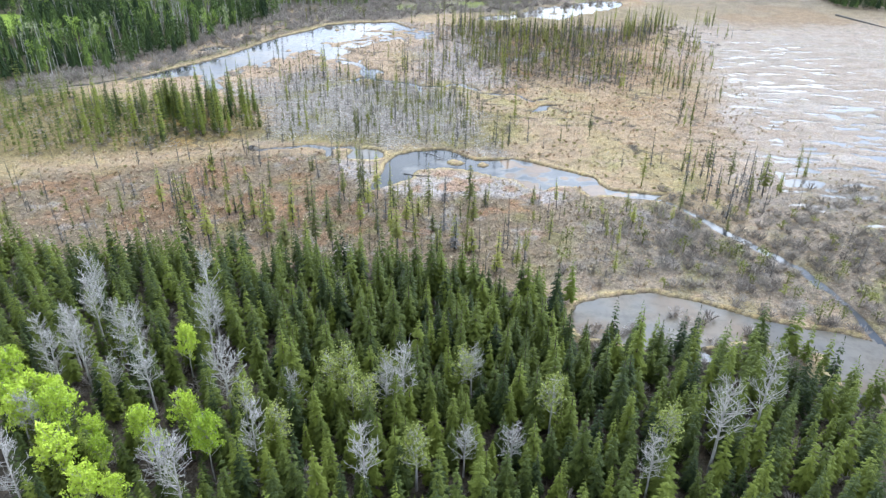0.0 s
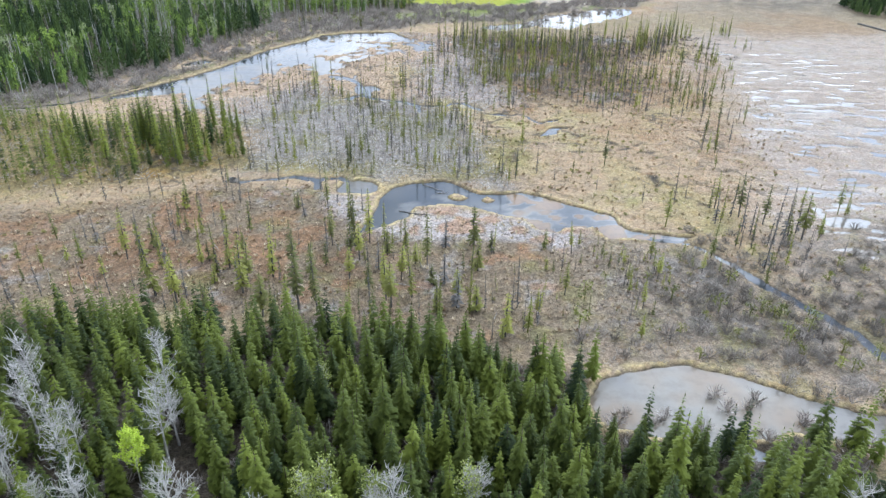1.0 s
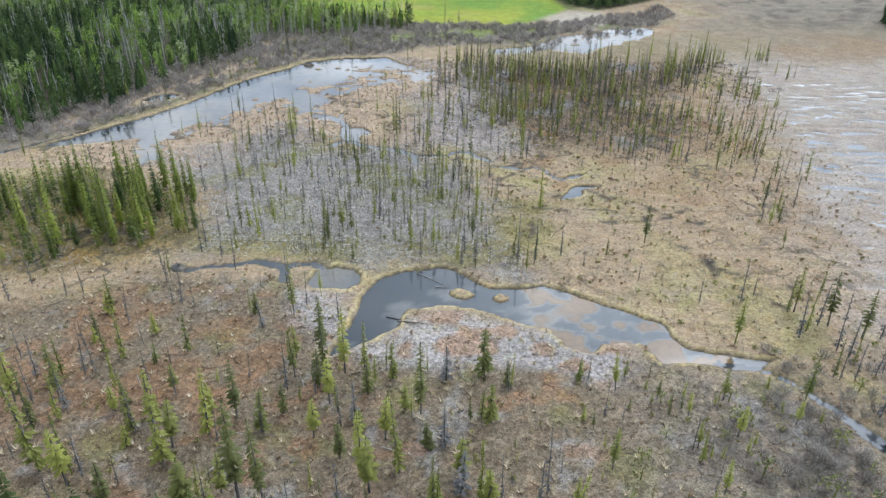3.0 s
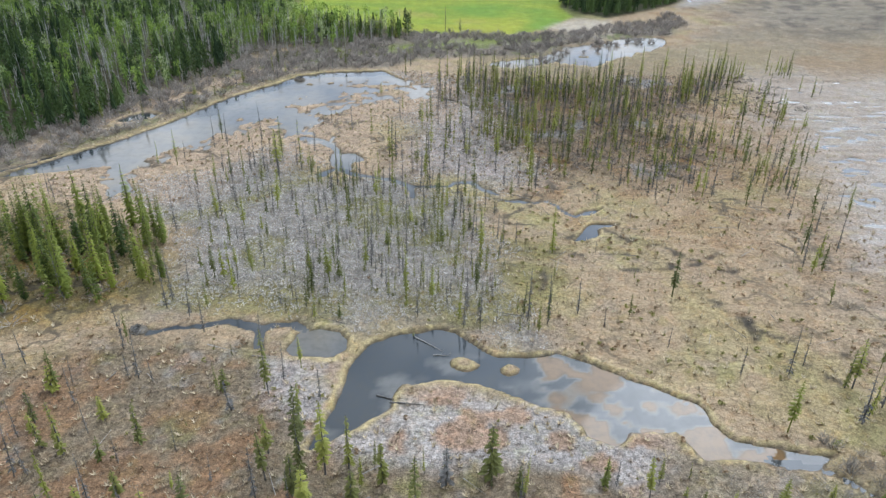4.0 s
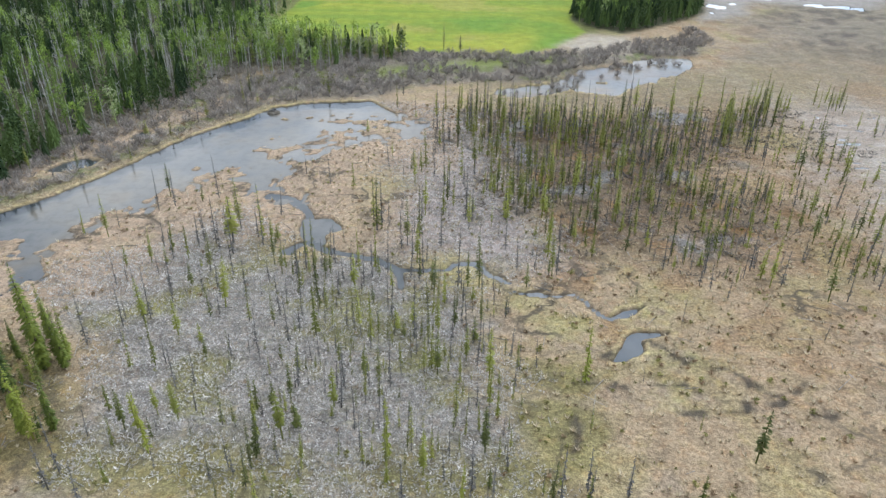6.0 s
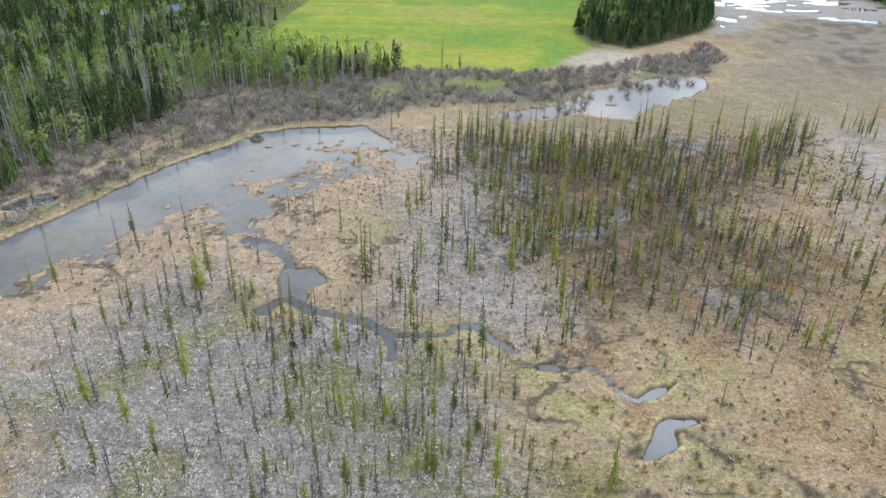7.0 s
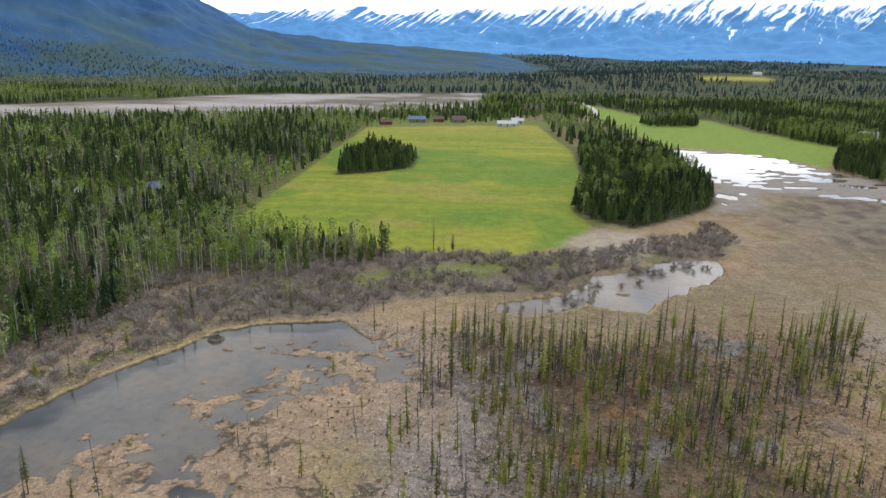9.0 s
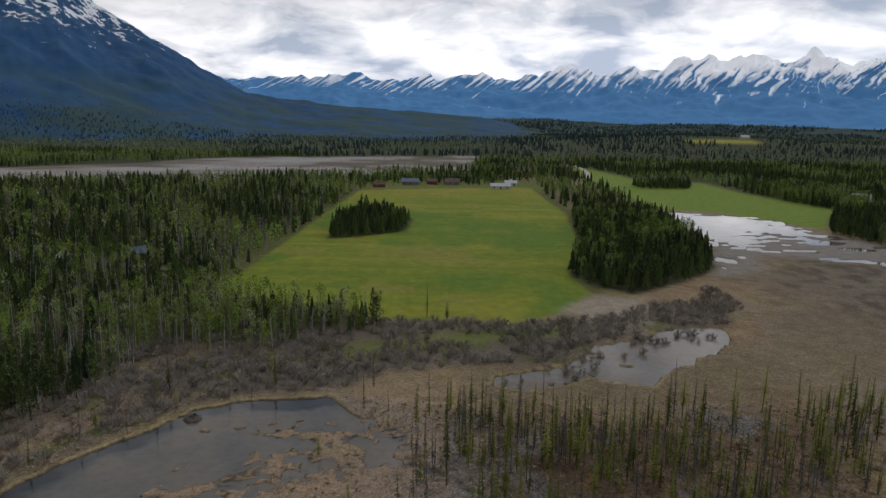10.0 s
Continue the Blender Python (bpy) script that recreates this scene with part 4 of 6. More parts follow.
# ---------------------------------------------------------------- bog spruces standing in the marsh
masters = []
kinds = [(8, 0.50, 30, 0.95, 1), (9.5, 0.5, 34, 0.9, 1), (6.5, 0.45, 26, 0.95, 1), (8, 0.42, 30, 0.75, 0), (6, 0.32, 22, 0.6, 0), (10, 0.45, 36, 0.75, 0),
         (8.5, 0.68, 18, 1.0, 2), (6.5, 0.6, 16, 1.0, 2), (4.0, 0.6, 11, 1.0, 2), (10.5, 0.68, 20, 1.0, 2)]
bog_tpl = []
for k, (hh, rr, lv, keep, sort) in enumerate(kinds):
    label = ("grey dead spruce stripped to short twigs, standing in marsh", "thin olive bog spruce standing in marsh", "narrow green bog spruce standing in marsh")[sort]
    root = thing("dead_spruce" if sort == 0 else "bog_spruce", label, "tree", "thin spruces of the marsh")
    stem = tube([(0, 0, -0.3), (0.04, 0, hh * 0.5), (0, 0.03, hh)], [0.085, 0.055, 0.012], 5)
    twigs = snag_crown(200 + k, hh, rr, lv, keep) if sort < 2 else spruce_crown(200 + k, hh, rr, lv, 5, (0.3, 0.2, 0.1, 0.25)[k - 6], 0.5, 2)
    part("trunk", stem, DEADWOOD, root)
    part("crown", twigs, (DEADWOOD, SCRAGGY, SCRAGGY)[sort], root)
    masters.append(root)
    bog_tpl.append((joined([stem, twigs]), sort))


CLUSTERS = [(-48, 124, 9, 0.12), (12, 104, 8, 0.2), (-14, 104, 8, 0.3), (24, 121, 9, 0.12), (58, 125, 9, 0.3), (66, 131, 9, 0.35), (75, 140, 8, 0.3),
            (-38, 212, 6, 0.18), (8, 226, 8, 0.25), (84, 246, 10, 0.10), (-30, 103, 9, 0.2), (-45, 105, 8, 0.16),
            (68, 208, 8, 0.3), (68, 218, 9, 0.32), (65, 190, 7, 0.18), (65, 181, 7, 0.12), (64, 224, 9, 0.4), (-8, 236, 8, 0.16), (0, 249, 9, 0.2), (3, 231, 8, 0.25), (-4, 224, 7, 0.25),
            (85, 295, 7, 0.7), (85, 259, 6, 0.6), (90, 258, 6, 0.6), (82, 272, 4, 0.4), (70, 269, 5, 0.4), (91, 281, 6, 0.45), (107, 300, 7, 0.4), (106, 278, 6, 0.3), (82, 225, 5, 0.3), (64, 175, 7, 0.16), (60, 164, 7, 0.12), (74, 196, 7, 0.14), (60, 195, 8, 0.16)]


def bog_chance(x, y):
    n = fbm(x, y, 13, 171, 3) - 0.5
    dry = smooth(0.4, 1.2, wet(x, y)[0])
    c = (0.014 + 0.022 * smooth(30, 16, x) * smooth(150, 162, y)) * smooth(-2, 4, outside(x, y, FLATS))
    dense = smooth(14, -10, outside(x, y, STAND_DENSE) + 44 * n)
    c = np.maximum(c, dense * (0.50 + 0.12 * smooth(225, 260, y) - 0.25 * smooth(266, 292, y)) * (0.35 + 1.3 * smooth(-0.12, 0.15, fbm(x, y, 7, 177, 2) - 0.5)))
    c = np.maximum(c, (0.36 + 0.62 * smooth(-40, -14, x)) * smooth(4, -4, outside(x, y, WHITE_MAIN) + 14 * n) * smooth(-66, -40, x) * (0.45 + 0.9 * smooth(-0.12, 0.12, fbm(x, y, 6, 179, 2) - 0.5)))
    c = np.maximum(c, 0.13 * smooth(4, -6, outside(x, y, WHITE_NORTH)))
    c = np.maximum(c, 0.13 * smooth(4, -4, outside(x, y, HEATH) + 20 * n))
    c = np.maximum(c, 0.04 * smooth(12, -4, outside(x, y, STAND_DENSE)))
    for cx, cy, r, amount in CLUSTERS:
        c = np.maximum(c, amount * smooth(r, r * 0.4, np.hypot(x - cx, y - cy)))
    c = c * smooth(318, 298, y) * smooth(0, 2, outside(x, y, FORE_WOOD)) * smooth(125, 105, np.abs(x))
    return np.clip(c, 0, 1) * dry


sx_, sy_ = spread(-100, 124, 97, 318, 1.9, rng, bog_chance)
close = np.where((np.abs(sx_) < 34) & (sy_ > 100) & (sy_ < 200))[0]
close = close[rng.permutation(len(close))[:300]]
far_m = np.ones(len(sx_), bool)
far_m[close] = False
stand(masters, sx_[close], sy_[close], rng.uniform(0.42, 0.92, len(close)), rng, rng.uniform(0.7, 1.15, len(close)), 0.03)
rx_, ry_ = sx_[far_m], sy_[far_m]
pick = rng.random(len(rx_))
dead = pick < np.where((outside(rx_, ry_, STAND_DENSE) < 8) | (rx_ > 60), np.where(rx_ > 76, 0.10, 0.40), 0.58)
for m, sorts, mat, name, label in ((dead, (0,), DEADWOOD, "dead_spruces", "grey dead spruces standing in the marsh"),
                                   (~dead, (1, 2), SCRAGGY_FAR, "bog_spruces", "thin olive bog spruces standing in the marsh")):
    tp = [t for t, s in bog_tpl if s in sorts]
    stuff(name, strew_many(tp, rx_[m], ry_[m], height(rx_[m], ry_[m]), np.where(outside(rx_[m], ry_[m], STAND_DENSE) < 10, rng.uniform(0.4, 0.95, m.sum()) + 0.25 * smooth(230, 270, ry_[m]), rng.uniform(0.45, 1.0, m.sum())), rng, rng.uniform(0.8, 1.2, m.sum()) if mat is DEADWOOD else rng.uniform(0.9, 1.55, m.sum()), 0.025), mat, label, "trees")

# single trees that stand apart
HEATH_THIN = [(-51, 133), (-45, 128), (-48, 129), (-55, 124), (-43, 134), (-37, 130), (-30, 140), (-28, 136), (-21, 118), (-23, 115), (-41, 119), (-48, 118), (-30, 118), (-37, 117),
              (-38, 112), (-63, 125), (-57, 114), (-52, 123), (-52, 139), (-12, 117), (-11, 115), (4, 126), (7, 124), (-1, 125), (3.5, 118), (4.5, 117), (4, 105), (1, 106), (-11, 122),
              (-8, 125), (-3, 113), (-1, 113), (-2, 104), (8, 99)]
HEATH_GREEN = [(-21, 125), (-21.6, 129), (-24, 139), (-17, 125), (-15.6, 120), (-17.6, 123), (-14.5, 126), (-12, 127), (-16.5, 114), (-13, 111), (-10, 108), (-6, 109), (-8, 114),
               (-6, 119), (-4, 118), (-48, 116), (-50, 120), (-42, 118), (-55, 119), (-50, 114), (-32.6, 112), (-36, 122), (-26.5, 117), (-32.6, 109), (-28, 103), (-25, 105.6), (-23, 105),
               (-46, 108), (-42, 106), (-37, 104), (-20, 104), (-29, 114), (-9, 106), (1, 109), (-18, 129), (-38, 114)]
SHORE_GREEN = [(17, 126.5), (22.7, 126), (21, 123.5), (25, 124), (25, 121), (26, 122), (27.4, 121), (28.5, 120), (29, 118.7), (29.5, 122.5), (33, 121), (34.4, 122), (41, 120), (40.7, 124),
               (34, 115.5), (31, 112), (29.7, 112), (29.5, 106.6), (30.7, 105), (35.4, 114), (28.7, 113.6), (16, 118), (17, 116.6), (18, 110), (22, 120), (45, 118), (42, 118), (47, 110),
               (7.5, 98), (13, 104), (19, 105)]
STREAM_TREES = [(51.6, 137.5), (54, 139), (55.5, 139), (54, 133), (51, 142.6), (55, 131.5), (59, 136), (60.4, 130), (62, 131.7), (64, 133), (63.8, 130), (61.7, 136), (50.7, 127), (50, 136),
                (52, 142.6), (53, 119.5), (51.6, 115)]
for places, kinds_, low, high, broad in ((HEATH_THIN, (0, 1, 2, 5), 0.66, 0.95, 1.5), (HEATH_GREEN, (6, 7, 9, 1), 0.72, 1.1, 1.3), (SHORE_GREEN, (8, 7, 6), 0.5, 0.85, 1.2),
                                         (STREAM_TREES, (1, 3, 6, 5), 0.75, 1.1, 1.3)):
    lx, ly = np.array(places, float).T
    stand([copy_thing(masters[k], Matrix()) for k in kinds_], lx, ly, rng.uniform(low, high, len(lx)) * (1.0 + 0.25 * (ly < 111)), rng, broad * rng.uniform(0.8, 1.2, len(lx)), 0.03)
TALL = [(-10, 213), (-9, 214), (-7, 217), (-3, 214), (-40, 219), (-35, 215), (-39, 210), (-41, 204), (-16, 224), (-13, 222), (2, 221), (9, 225), (13, 229), (23, 259), (-15, 220), (13.3, 148.6), (-6.2, 152.6)]
tx, ty = np.array(TALL, float).T
stand([copy_thing(masters[k], Matrix()) for k in (5, 9, 1)], tx, ty, np.r_[rng.uniform(0.75, 1.1, len(tx) - 2), 0.22, 0.2], rng, rng.uniform(1.0, 1.3, len(tx)))
EDGE = [(-5.4, 360.5), (0.6, 357.5), (-40, 214), (-76, 266), (-66, 281)]
ex, ey = np.array(EDGE, float).T
stand([copy_thing(masters[9], Matrix())], ex, ey, np.array([0.95, 0.6, 0.9, 0.5, 0.45]), rng, np.full(5, 1.6))


# the green stand beside the marsh
def west_chance(x, y):
    inside = smooth(1, -3, outside(x, y, STAND_WEST) + 8 * (fbm(x, y, 9, 181, 2) - 0.5))
    thick = 0.08 + 0.55 * smooth(0.40, 0.58, fbm(x, y, 12, 185, 2)) + 0.35 * smooth(-74, -84, x)
    for cx, cy, r in ((-62, 180, 7), (-56, 176, 5), (-70, 170, 8), (-61, 162, 6), (-80, 180, 10), (-58, 167, 5), (-55, 174, 4), (-53, 160, 4), (-52, 173, 3)):
        thick = np.maximum(thick, 0.95 * smooth(r, r * 0.5, np.hypot(x - cx, y - cy)))
    return inside * thick


tpl = [spruce_crown(400 + k, 9.5, 1.15, 15, 6, 0.06, 0.75, 2) for k in range(4)]
OLIVE = foliage("olive_needles", (0.035, 0.052, 0.012), (0.20, 0.225, 0.035))
wx, wy = spread(-140, -44, 138, 206, 2.45, rng, west_chance)
stuff("spruce_stand", strew_many(tpl, wx, wy, height(wx, wy), rng.uniform(0.35, 1.15, len(wx)), rng, rng.uniform(0.55, 0.9, len(wx)), 0.02), OLIVE, "olive green spruces crowding the marsh's edge", "trees")
WEST_TALL = [(-63.3, 181), (-57.7, 165), (-57.4, 173.6), (-54.9, 178), (-51.1, 166), (-69.2, 175), (-68.4, 183), (-62.2, 177.5), (-64.9, 164), (-60.5, 160), (-73.3, 174.7), (-71.5, 174),
             (-65, 174), (-65, 179.6), (-60.4, 185), (-67, 166), (-74, 174), (-81, 176), (-86.5, 173), (-87, 170), (-93, 176), (-78, 163), (-62.7, 163.6), (-59, 170), (-85, 160), (-70, 159)]
masters_west = []
for k in range(4):
    hh = (12.5, 13.5, 11.0, 12.0)[k]
    root = thing("spruce_tree", "tall narrow olive-green spruce at the marsh's edge", "tree", "tall spruces of the marsh's edge")
    part("trunk", tube([(0, 0, -0.3), (0, 0, hh * 0.5), (0.03, 0, hh)], [0.15, 0.09, 0.01], 6), SPRUCE_BARK, root)
    part("crown", spruce_crown(430 + k, hh, (1.15, 1.2, 1.05, 1.3)[k], 26, 8, 0.08, 0.7, 3), NEEDLES_WEST, root)
    masters_west.append(root)
tx, ty = np.array(WEST_TALL, float).T
near_by = rng.integers(0, len(tx), 40)
tx, ty = np.r_[tx, tx[near_by] + rng.normal(0, 2.2, 40)], np.r_[ty, ty[near_by] + rng.normal(0, 2.2, 40)]
stand(masters_west, tx, ty, np.r_[rng.uniform(0.85, 1.12, len(WEST_TALL)), rng.uniform(0.45, 0.95, 40)], rng, rng.uniform(0.85, 1.15, len(tx)))

# ---------------------------------------------------------------- the large woods behind
near_tpl = [star_spruce(500 + k, 9.0, 1.65, 7, 5) for k in range(5)]
mid_tpl = [star_spruce(520 + k, 11, 1.8, 4, 5) for k in range(4)]
far_tpl = [star_spruce(540 + k, 12, 2.2, 2, 4) for k in range(4)]
leaf_tpl = [round_tree(560 + k, 9.5, 1.7, 36, 0.27) for k in range(4)]
pine_tpl = [pine(570 + k, 10.0, 1.6, 9) for k in range(4)]
leaf_far = [round_tree(580 + k, 10.5, 2.0, 9, 0.62) for k in range(4)]
leaf_dist = [round_tree(585 + k, 10.5, 2.8, 2, 1.5) for k in range(3)]
pole_tpl = [aspen(590 + k, 10, 1.3, 6, 1, 0)[0] for k in range(3)]


def in_view(x, y):
    return (np.abs(x) < 0.80 * (y - 100) + 70)


def wood(x, y):
    return smooth(7, 2, outside(x, y, WOOD_EDGE) + 12 * (fbm(x, y, 12, 191, 2) - 0.5)) * (outside(x, y, RIVER) > 6) * (outside(x, y, FIELD) > 1) * (outside(x, y, CLEARING) > 1)


def plant_wood(name, x, y, conifers, leafy, share, label):
    reach = {"far_wood": 90, "distant_wood": 260}.get(name, 30)
    mixn = fbm(x, y, reach, 195, 3) + rng.normal(0, 0.11 if reach == 30 else 0.07, len(x))
    if name == "near_wood":
        mixn = mixn + 0.13 * smooth(-18, -3, outside(x, y, WOOD_EDGE)) * smooth(270, 320, y) + 0.10 * smooth(330, 400, y)
    lf = mixn > np.quantile(mixn, 1 - share)
    if len(x) and name in ("near_wood", "middle_wood", "track_aspens"):
        bare = rng.random(len(x)) < np.where(lf, 0.42 if name == "near_wood" else 0.28, 0.10)
        m = bare
        stuff(name + "_bare_aspens", strew_many(pole_tpl, x[m], y[m], height(x[m], y[m]) - 0.1, rng.uniform(0.7, 1.1, m.sum()), rng, None, 0.02), ASPEN_BARK, "pale leafless aspens of the " + label, "forest")
        x, y, lf = x[~bare], y[~bare], lf[~bare]
    z = height(x, y) - 0.1
    # the distant wood takes the tree colours with haze painted in
    green, budding = (HAZED_NEEDLES, HAZED_LEAF) if name == "distant_wood" else (NEEDLES_FAR, LEAF_FAR)
    for m, tp, mat, nm, lb in ((~lf, conifers, green, "spruces", "dark green spruces of the " + label), (lf, leafy, budding, "aspens", "pale budding aspens of the " + label)):
        stuff(name + "_" + nm, strew_many(tp, x[m], y[m], z[m], rng.uniform(0.6, 1.15, m.sum()), rng, rng.uniform(0.8, 1.2, m.sum()), 0.01), mat, lb, "forest")


x, y = spread(-330, 0, 200, 420, 3.35, rng, lambda x, y: wood(x, y) * in_view(x, y) * 0.93)
plant_wood("near_wood", x, y, near_tpl + pine_tpl, leaf_tpl, 0.5, "wood beside the field")
x, y = spread(-520, -60, 420, 880, 5.0, rng, lambda x, y: wood(x, y) * in_view(x, y) * 0.93)
plant_wood("middle_wood", x, y, mid_tpl + [pine(575 + k, 10.5, 1.8, 5) for k in range(3)], leaf_far, 0.52, "wide wood beyond the field")


def far_wood(x, y):
    return wooded(x, y) * smooth(0.28, 0.38, fbm(x, y, 90, 201, 3)) * in_view(x, y)


x, y = spread(-900, 900, 440, 1250, 7.6, rng, far_wood)
plant_wood("far_wood", x, y, [star_spruce(530 + k, 11, 1.9, 3, 4) for k in range(4)], leaf_far, 0.6, "valley beyond the farm")
x, y = spread(-2100, 2100, 1250, 2900, 15.5, rng, far_wood)
plant_wood("distant_wood", x, y, far_tpl, leaf_dist, 0.62, "distant valley floor")

# the row along the field's near end
ROW = [(-74, 358), (-60, 359), (-52, 351), (-51, 357), (-44, 351), (-40, 353), (-35, 352), (-31, 352), (-26, 354), (-21, 353)]
row_masters = []
for k in range(3):
    root = thing("spruce_tree", "dark narrow spruce in a row by the green field", "tree", "trees along the field")
    hh = (9.5, 8.0, 10.5)[k]
    part("trunk", tube([(0, 0, -0.3), (0, 0, hh * 0.5), (0.03, 0, hh)], [0.14, 0.09, 0.01], 5), SPRUCE_BARK, root)
    part("crown", spruce_crown(450 + k, hh, 1.15, 14, 6, 0.12, 0.7, 2), NEEDLES_WEST, root)
    row_masters.append(root)
for k in range(2):
    root = thing("budding_aspen", "pale-stemmed aspen in thin spring leaf by the green field", "tree", "trees along the field")
    bole, leaf = aspen(460 + k, (10.0, 8.5)[k], 1.6, 16, 3, 7, 0.24)
    part("trunk", bole, ASPEN_BARK, root)
    part("crown", leaf, PALE_LEAF, root)
    row_masters.append(root)
tx, ty = np.array(ROW, float).T
tx = np.r_[tx, rng.uniform(-86, -18, 46)]
ty = np.r_[ty, np.interp(tx[len(ROW):], [-86, -70, -50, -18], [352, 346, 350, 354]) + rng.normal(0, 4.0, 46)]
order = rng.permutation(len(tx))
stand(row_masters, tx[order], ty[order], rng.uniform(0.6, 1.1, len(tx)), rng, rng.uniform(0.9, 1.2, len(tx)))

# groves by the field
for name, plan, seed, share in (("field_grove", GROVE, 11, 0.03), ("lake_grove", GROVE_EAST, 12, 0.22), ("meadow_grove", [(180, 792), (232, 798), (238, 832), (182, 828)], 13, 0.05), ("shore_grove", [(217, 545), (222, 496), (262, 500), (312, 640), (262, 622)], 14, 0.05), ("birch_grove", [(272, 765), (270, 700), (287, 632), (330, 690), (362, 780), (345, 850)], 15, 0.75),
                                 ("flats_grove", [(181, 350), (188, 340), (232, 334), (262, 402), (202, 402), (186, 374)], 18, 0.05), ("yard_trees", [(-78, 792), (-62, 838), (34, 856), (26, 812)], 19, 0.45), ("track_aspens", [(84, 690), (98, 652), (130, 655), (138, 690), (112, 800), (96, 870), (86, 800)], 17, 0.8), ("farm_trees", [(20, 796), (40, 875), (70, 945), (100, 890), (96, 860), (60, 830), (40, 790)], 16, 0.6)):
    xs = [p[0] for p in plan]
    ys = [p[1] for p in plan]
    gap = {"farm_trees": 7.5, "yard_trees": 5.0, "track_aspens": 4.6}.get(name, 3.2)
    x, y = spread(min(xs), max(xs), min(ys), max(ys), gap, rng, lambda x, y: 0.95 * smooth(0.5, -1.5, outside(x, y, plan)))
    plant_wood(name, x, y, near_tpl + pine_tpl[:2], leaf_tpl, share, "grove by the flats" if name in ("flats_grove", "shore_grove") else "grove beside the green field")

# ---------------------------------------------------------------- willow scrub, tussocks and brush
PALE_TWIG = foliage("pale_twig", (0.24, 0.21, 0.17), (0.42, 0.38, 0.32))
bushes = [bush(600 + k, 2.3, 1.9, 26, 0.058) for k in range(4)]


def scrub(x, y):
    belt = smooth(1, -2, outside(x, y, SCRUB_BELT))
    holes = smooth(0.30, 0.42, fbm(x, y, 11, 211, 3))
    bank = smooth(3, 0, line_distance(x, y, [(66, 372), (90, 380), (100, 400)]) - 5)
    edge = 0.75 * smooth(10, 4, np.abs(outside(x, y, WOOD_EDGE))) * (y < 372)
    return np.maximum(np.maximum(belt * holes, bank), edge) * 0.97 * smooth(0.8, 1.8, wet(x, y)[0])


x, y = spread(-130, 100, 190, 405, 2.0, rng, scrub)
stuff("willow_scrub", strew_many(bushes, x, y, height(x, y) - 0.05, rng.uniform(0.35, 1.2, len(x)), rng), TWIG, "grey-brown leafless willow scrub round the ponds", "shrubs")
low = [bush(620 + k, 0.5, 0.85, 11, 0.02) for k in range(4)]
x, y = spread(16, 100, 62, 142, 1.15, rng, lambda x, y: 0.8 * smooth(4, -4, outside(x, y, GREY_SCRUB)) * smooth(0.3, 1.2, wet(x, y)[0]))
stuff("low_scrub", strew_many(low, x, y, height(x, y) - 0.05, rng.uniform(0.5, 1.5, len(x)), rng), PALE_TWIG, "low grey leafless scrub along the stream", "shrubs")
tall = [bush(630 + k, 1.7, 1.4, 34, 0.03) for k in range(4)]
x, y = spread(20, 112, 66, 150, 1.55, rng, lambda x, y: smooth(0.5, 1.3, wet(x, y)[0]) * smooth(3, -3, outside(x, y, STREAM_SCRUB) + 10 * (fbm(x, y, 8, 341, 3) - 0.5)) * (0.30 + 0.65 * smooth(-0.08, 0.12, fbm(x, y, 6, 343, 3) - 0.5)))
stuff("stream_willow", strew_many(tall, x, y, height(x, y) - 0.05, rng.uniform(0.4, 1.15, len(x)), rng), foliage("stream_willow_twig", (0.19, 0.165, 0.14), (0.40, 0.36, 0.305)), "hazy grey leafless willow thicket along the stream", "shrubs")
x, y = spread(20, 112, 66, 150, 3.0, rng, lambda x, y: 0.22 * smooth(0.5, 1.3, wet(x, y)[0]) * smooth(6, -3, outside(x, y, STREAM_SCRUB)))
stuff("stream_buds", strew_many([round_tree(655 + k, 2.2, 1.1, 18, 0.16) for k in range(3)], x, y, height(x, y), rng.uniform(0.4, 1.1, len(x)), rng), foliage("yellow_buds", (0.17, 0.18, 0.045), (0.33, 0.34, 0.09)), "yellow-green budding bushes among grey willows", "shrubs")
x, y = spread(-70, 60, 44, 104, 2.8, rng, lambda x, y: 0.8 * smooth(1, -2, outside(x, y, FORE_WOOD)) * (np.abs(x) < 0.72 * y + 8))
x2, y2 = spread(-130, -46, 138, 204, 3.0, rng, lambda x, y: 0.6 * smooth(2, -2, outside(x, y, STAND_WEST)))
stuff("stand_scrub", strew_many(low, x2, y2, height(x2, y2) - 0.05, rng.uniform(1.2, 3.0, len(x2)), rng), TWIG, "low bare scrub among the marsh-edge spruces", "shrubs")
xs, ys = spread(-6, 112, 205, 312, 1.7, rng, lambda x, y: smooth(0.3, 1.0, wet(x, y)[0]) * np.maximum(0.5 * smooth(8, -8, outside(x, y, STAND_DENSE) + 20 * (fbm(x, y, 12, 231, 3) - 0.5)), 0.45 * smooth(16, 6, np.hypot((x - 88) * 0.9, (y - 276) * 0.6) + 14 * (fbm(x, y, 8, 233, 3) - 0.5))))
stuff("stand_thicket", strew_many(low, xs, ys, height(xs, ys) - 0.05, rng.uniform(1.0, 2.4, len(xs)), rng), foliage("thicket_twig", (0.12, 0.105, 0.088), (0.28, 0.25, 0.21)), "grey leafless thicket under the thin spruces", "shrubs")
stuff("wood_scrub", strew_many(bushes, x, y, height(x, y) - 0.05, rng.uniform(0.4, 0.95, len(x)), rng), TWIG, "leafless grey-brown scrub under the spruces", "shrubs")
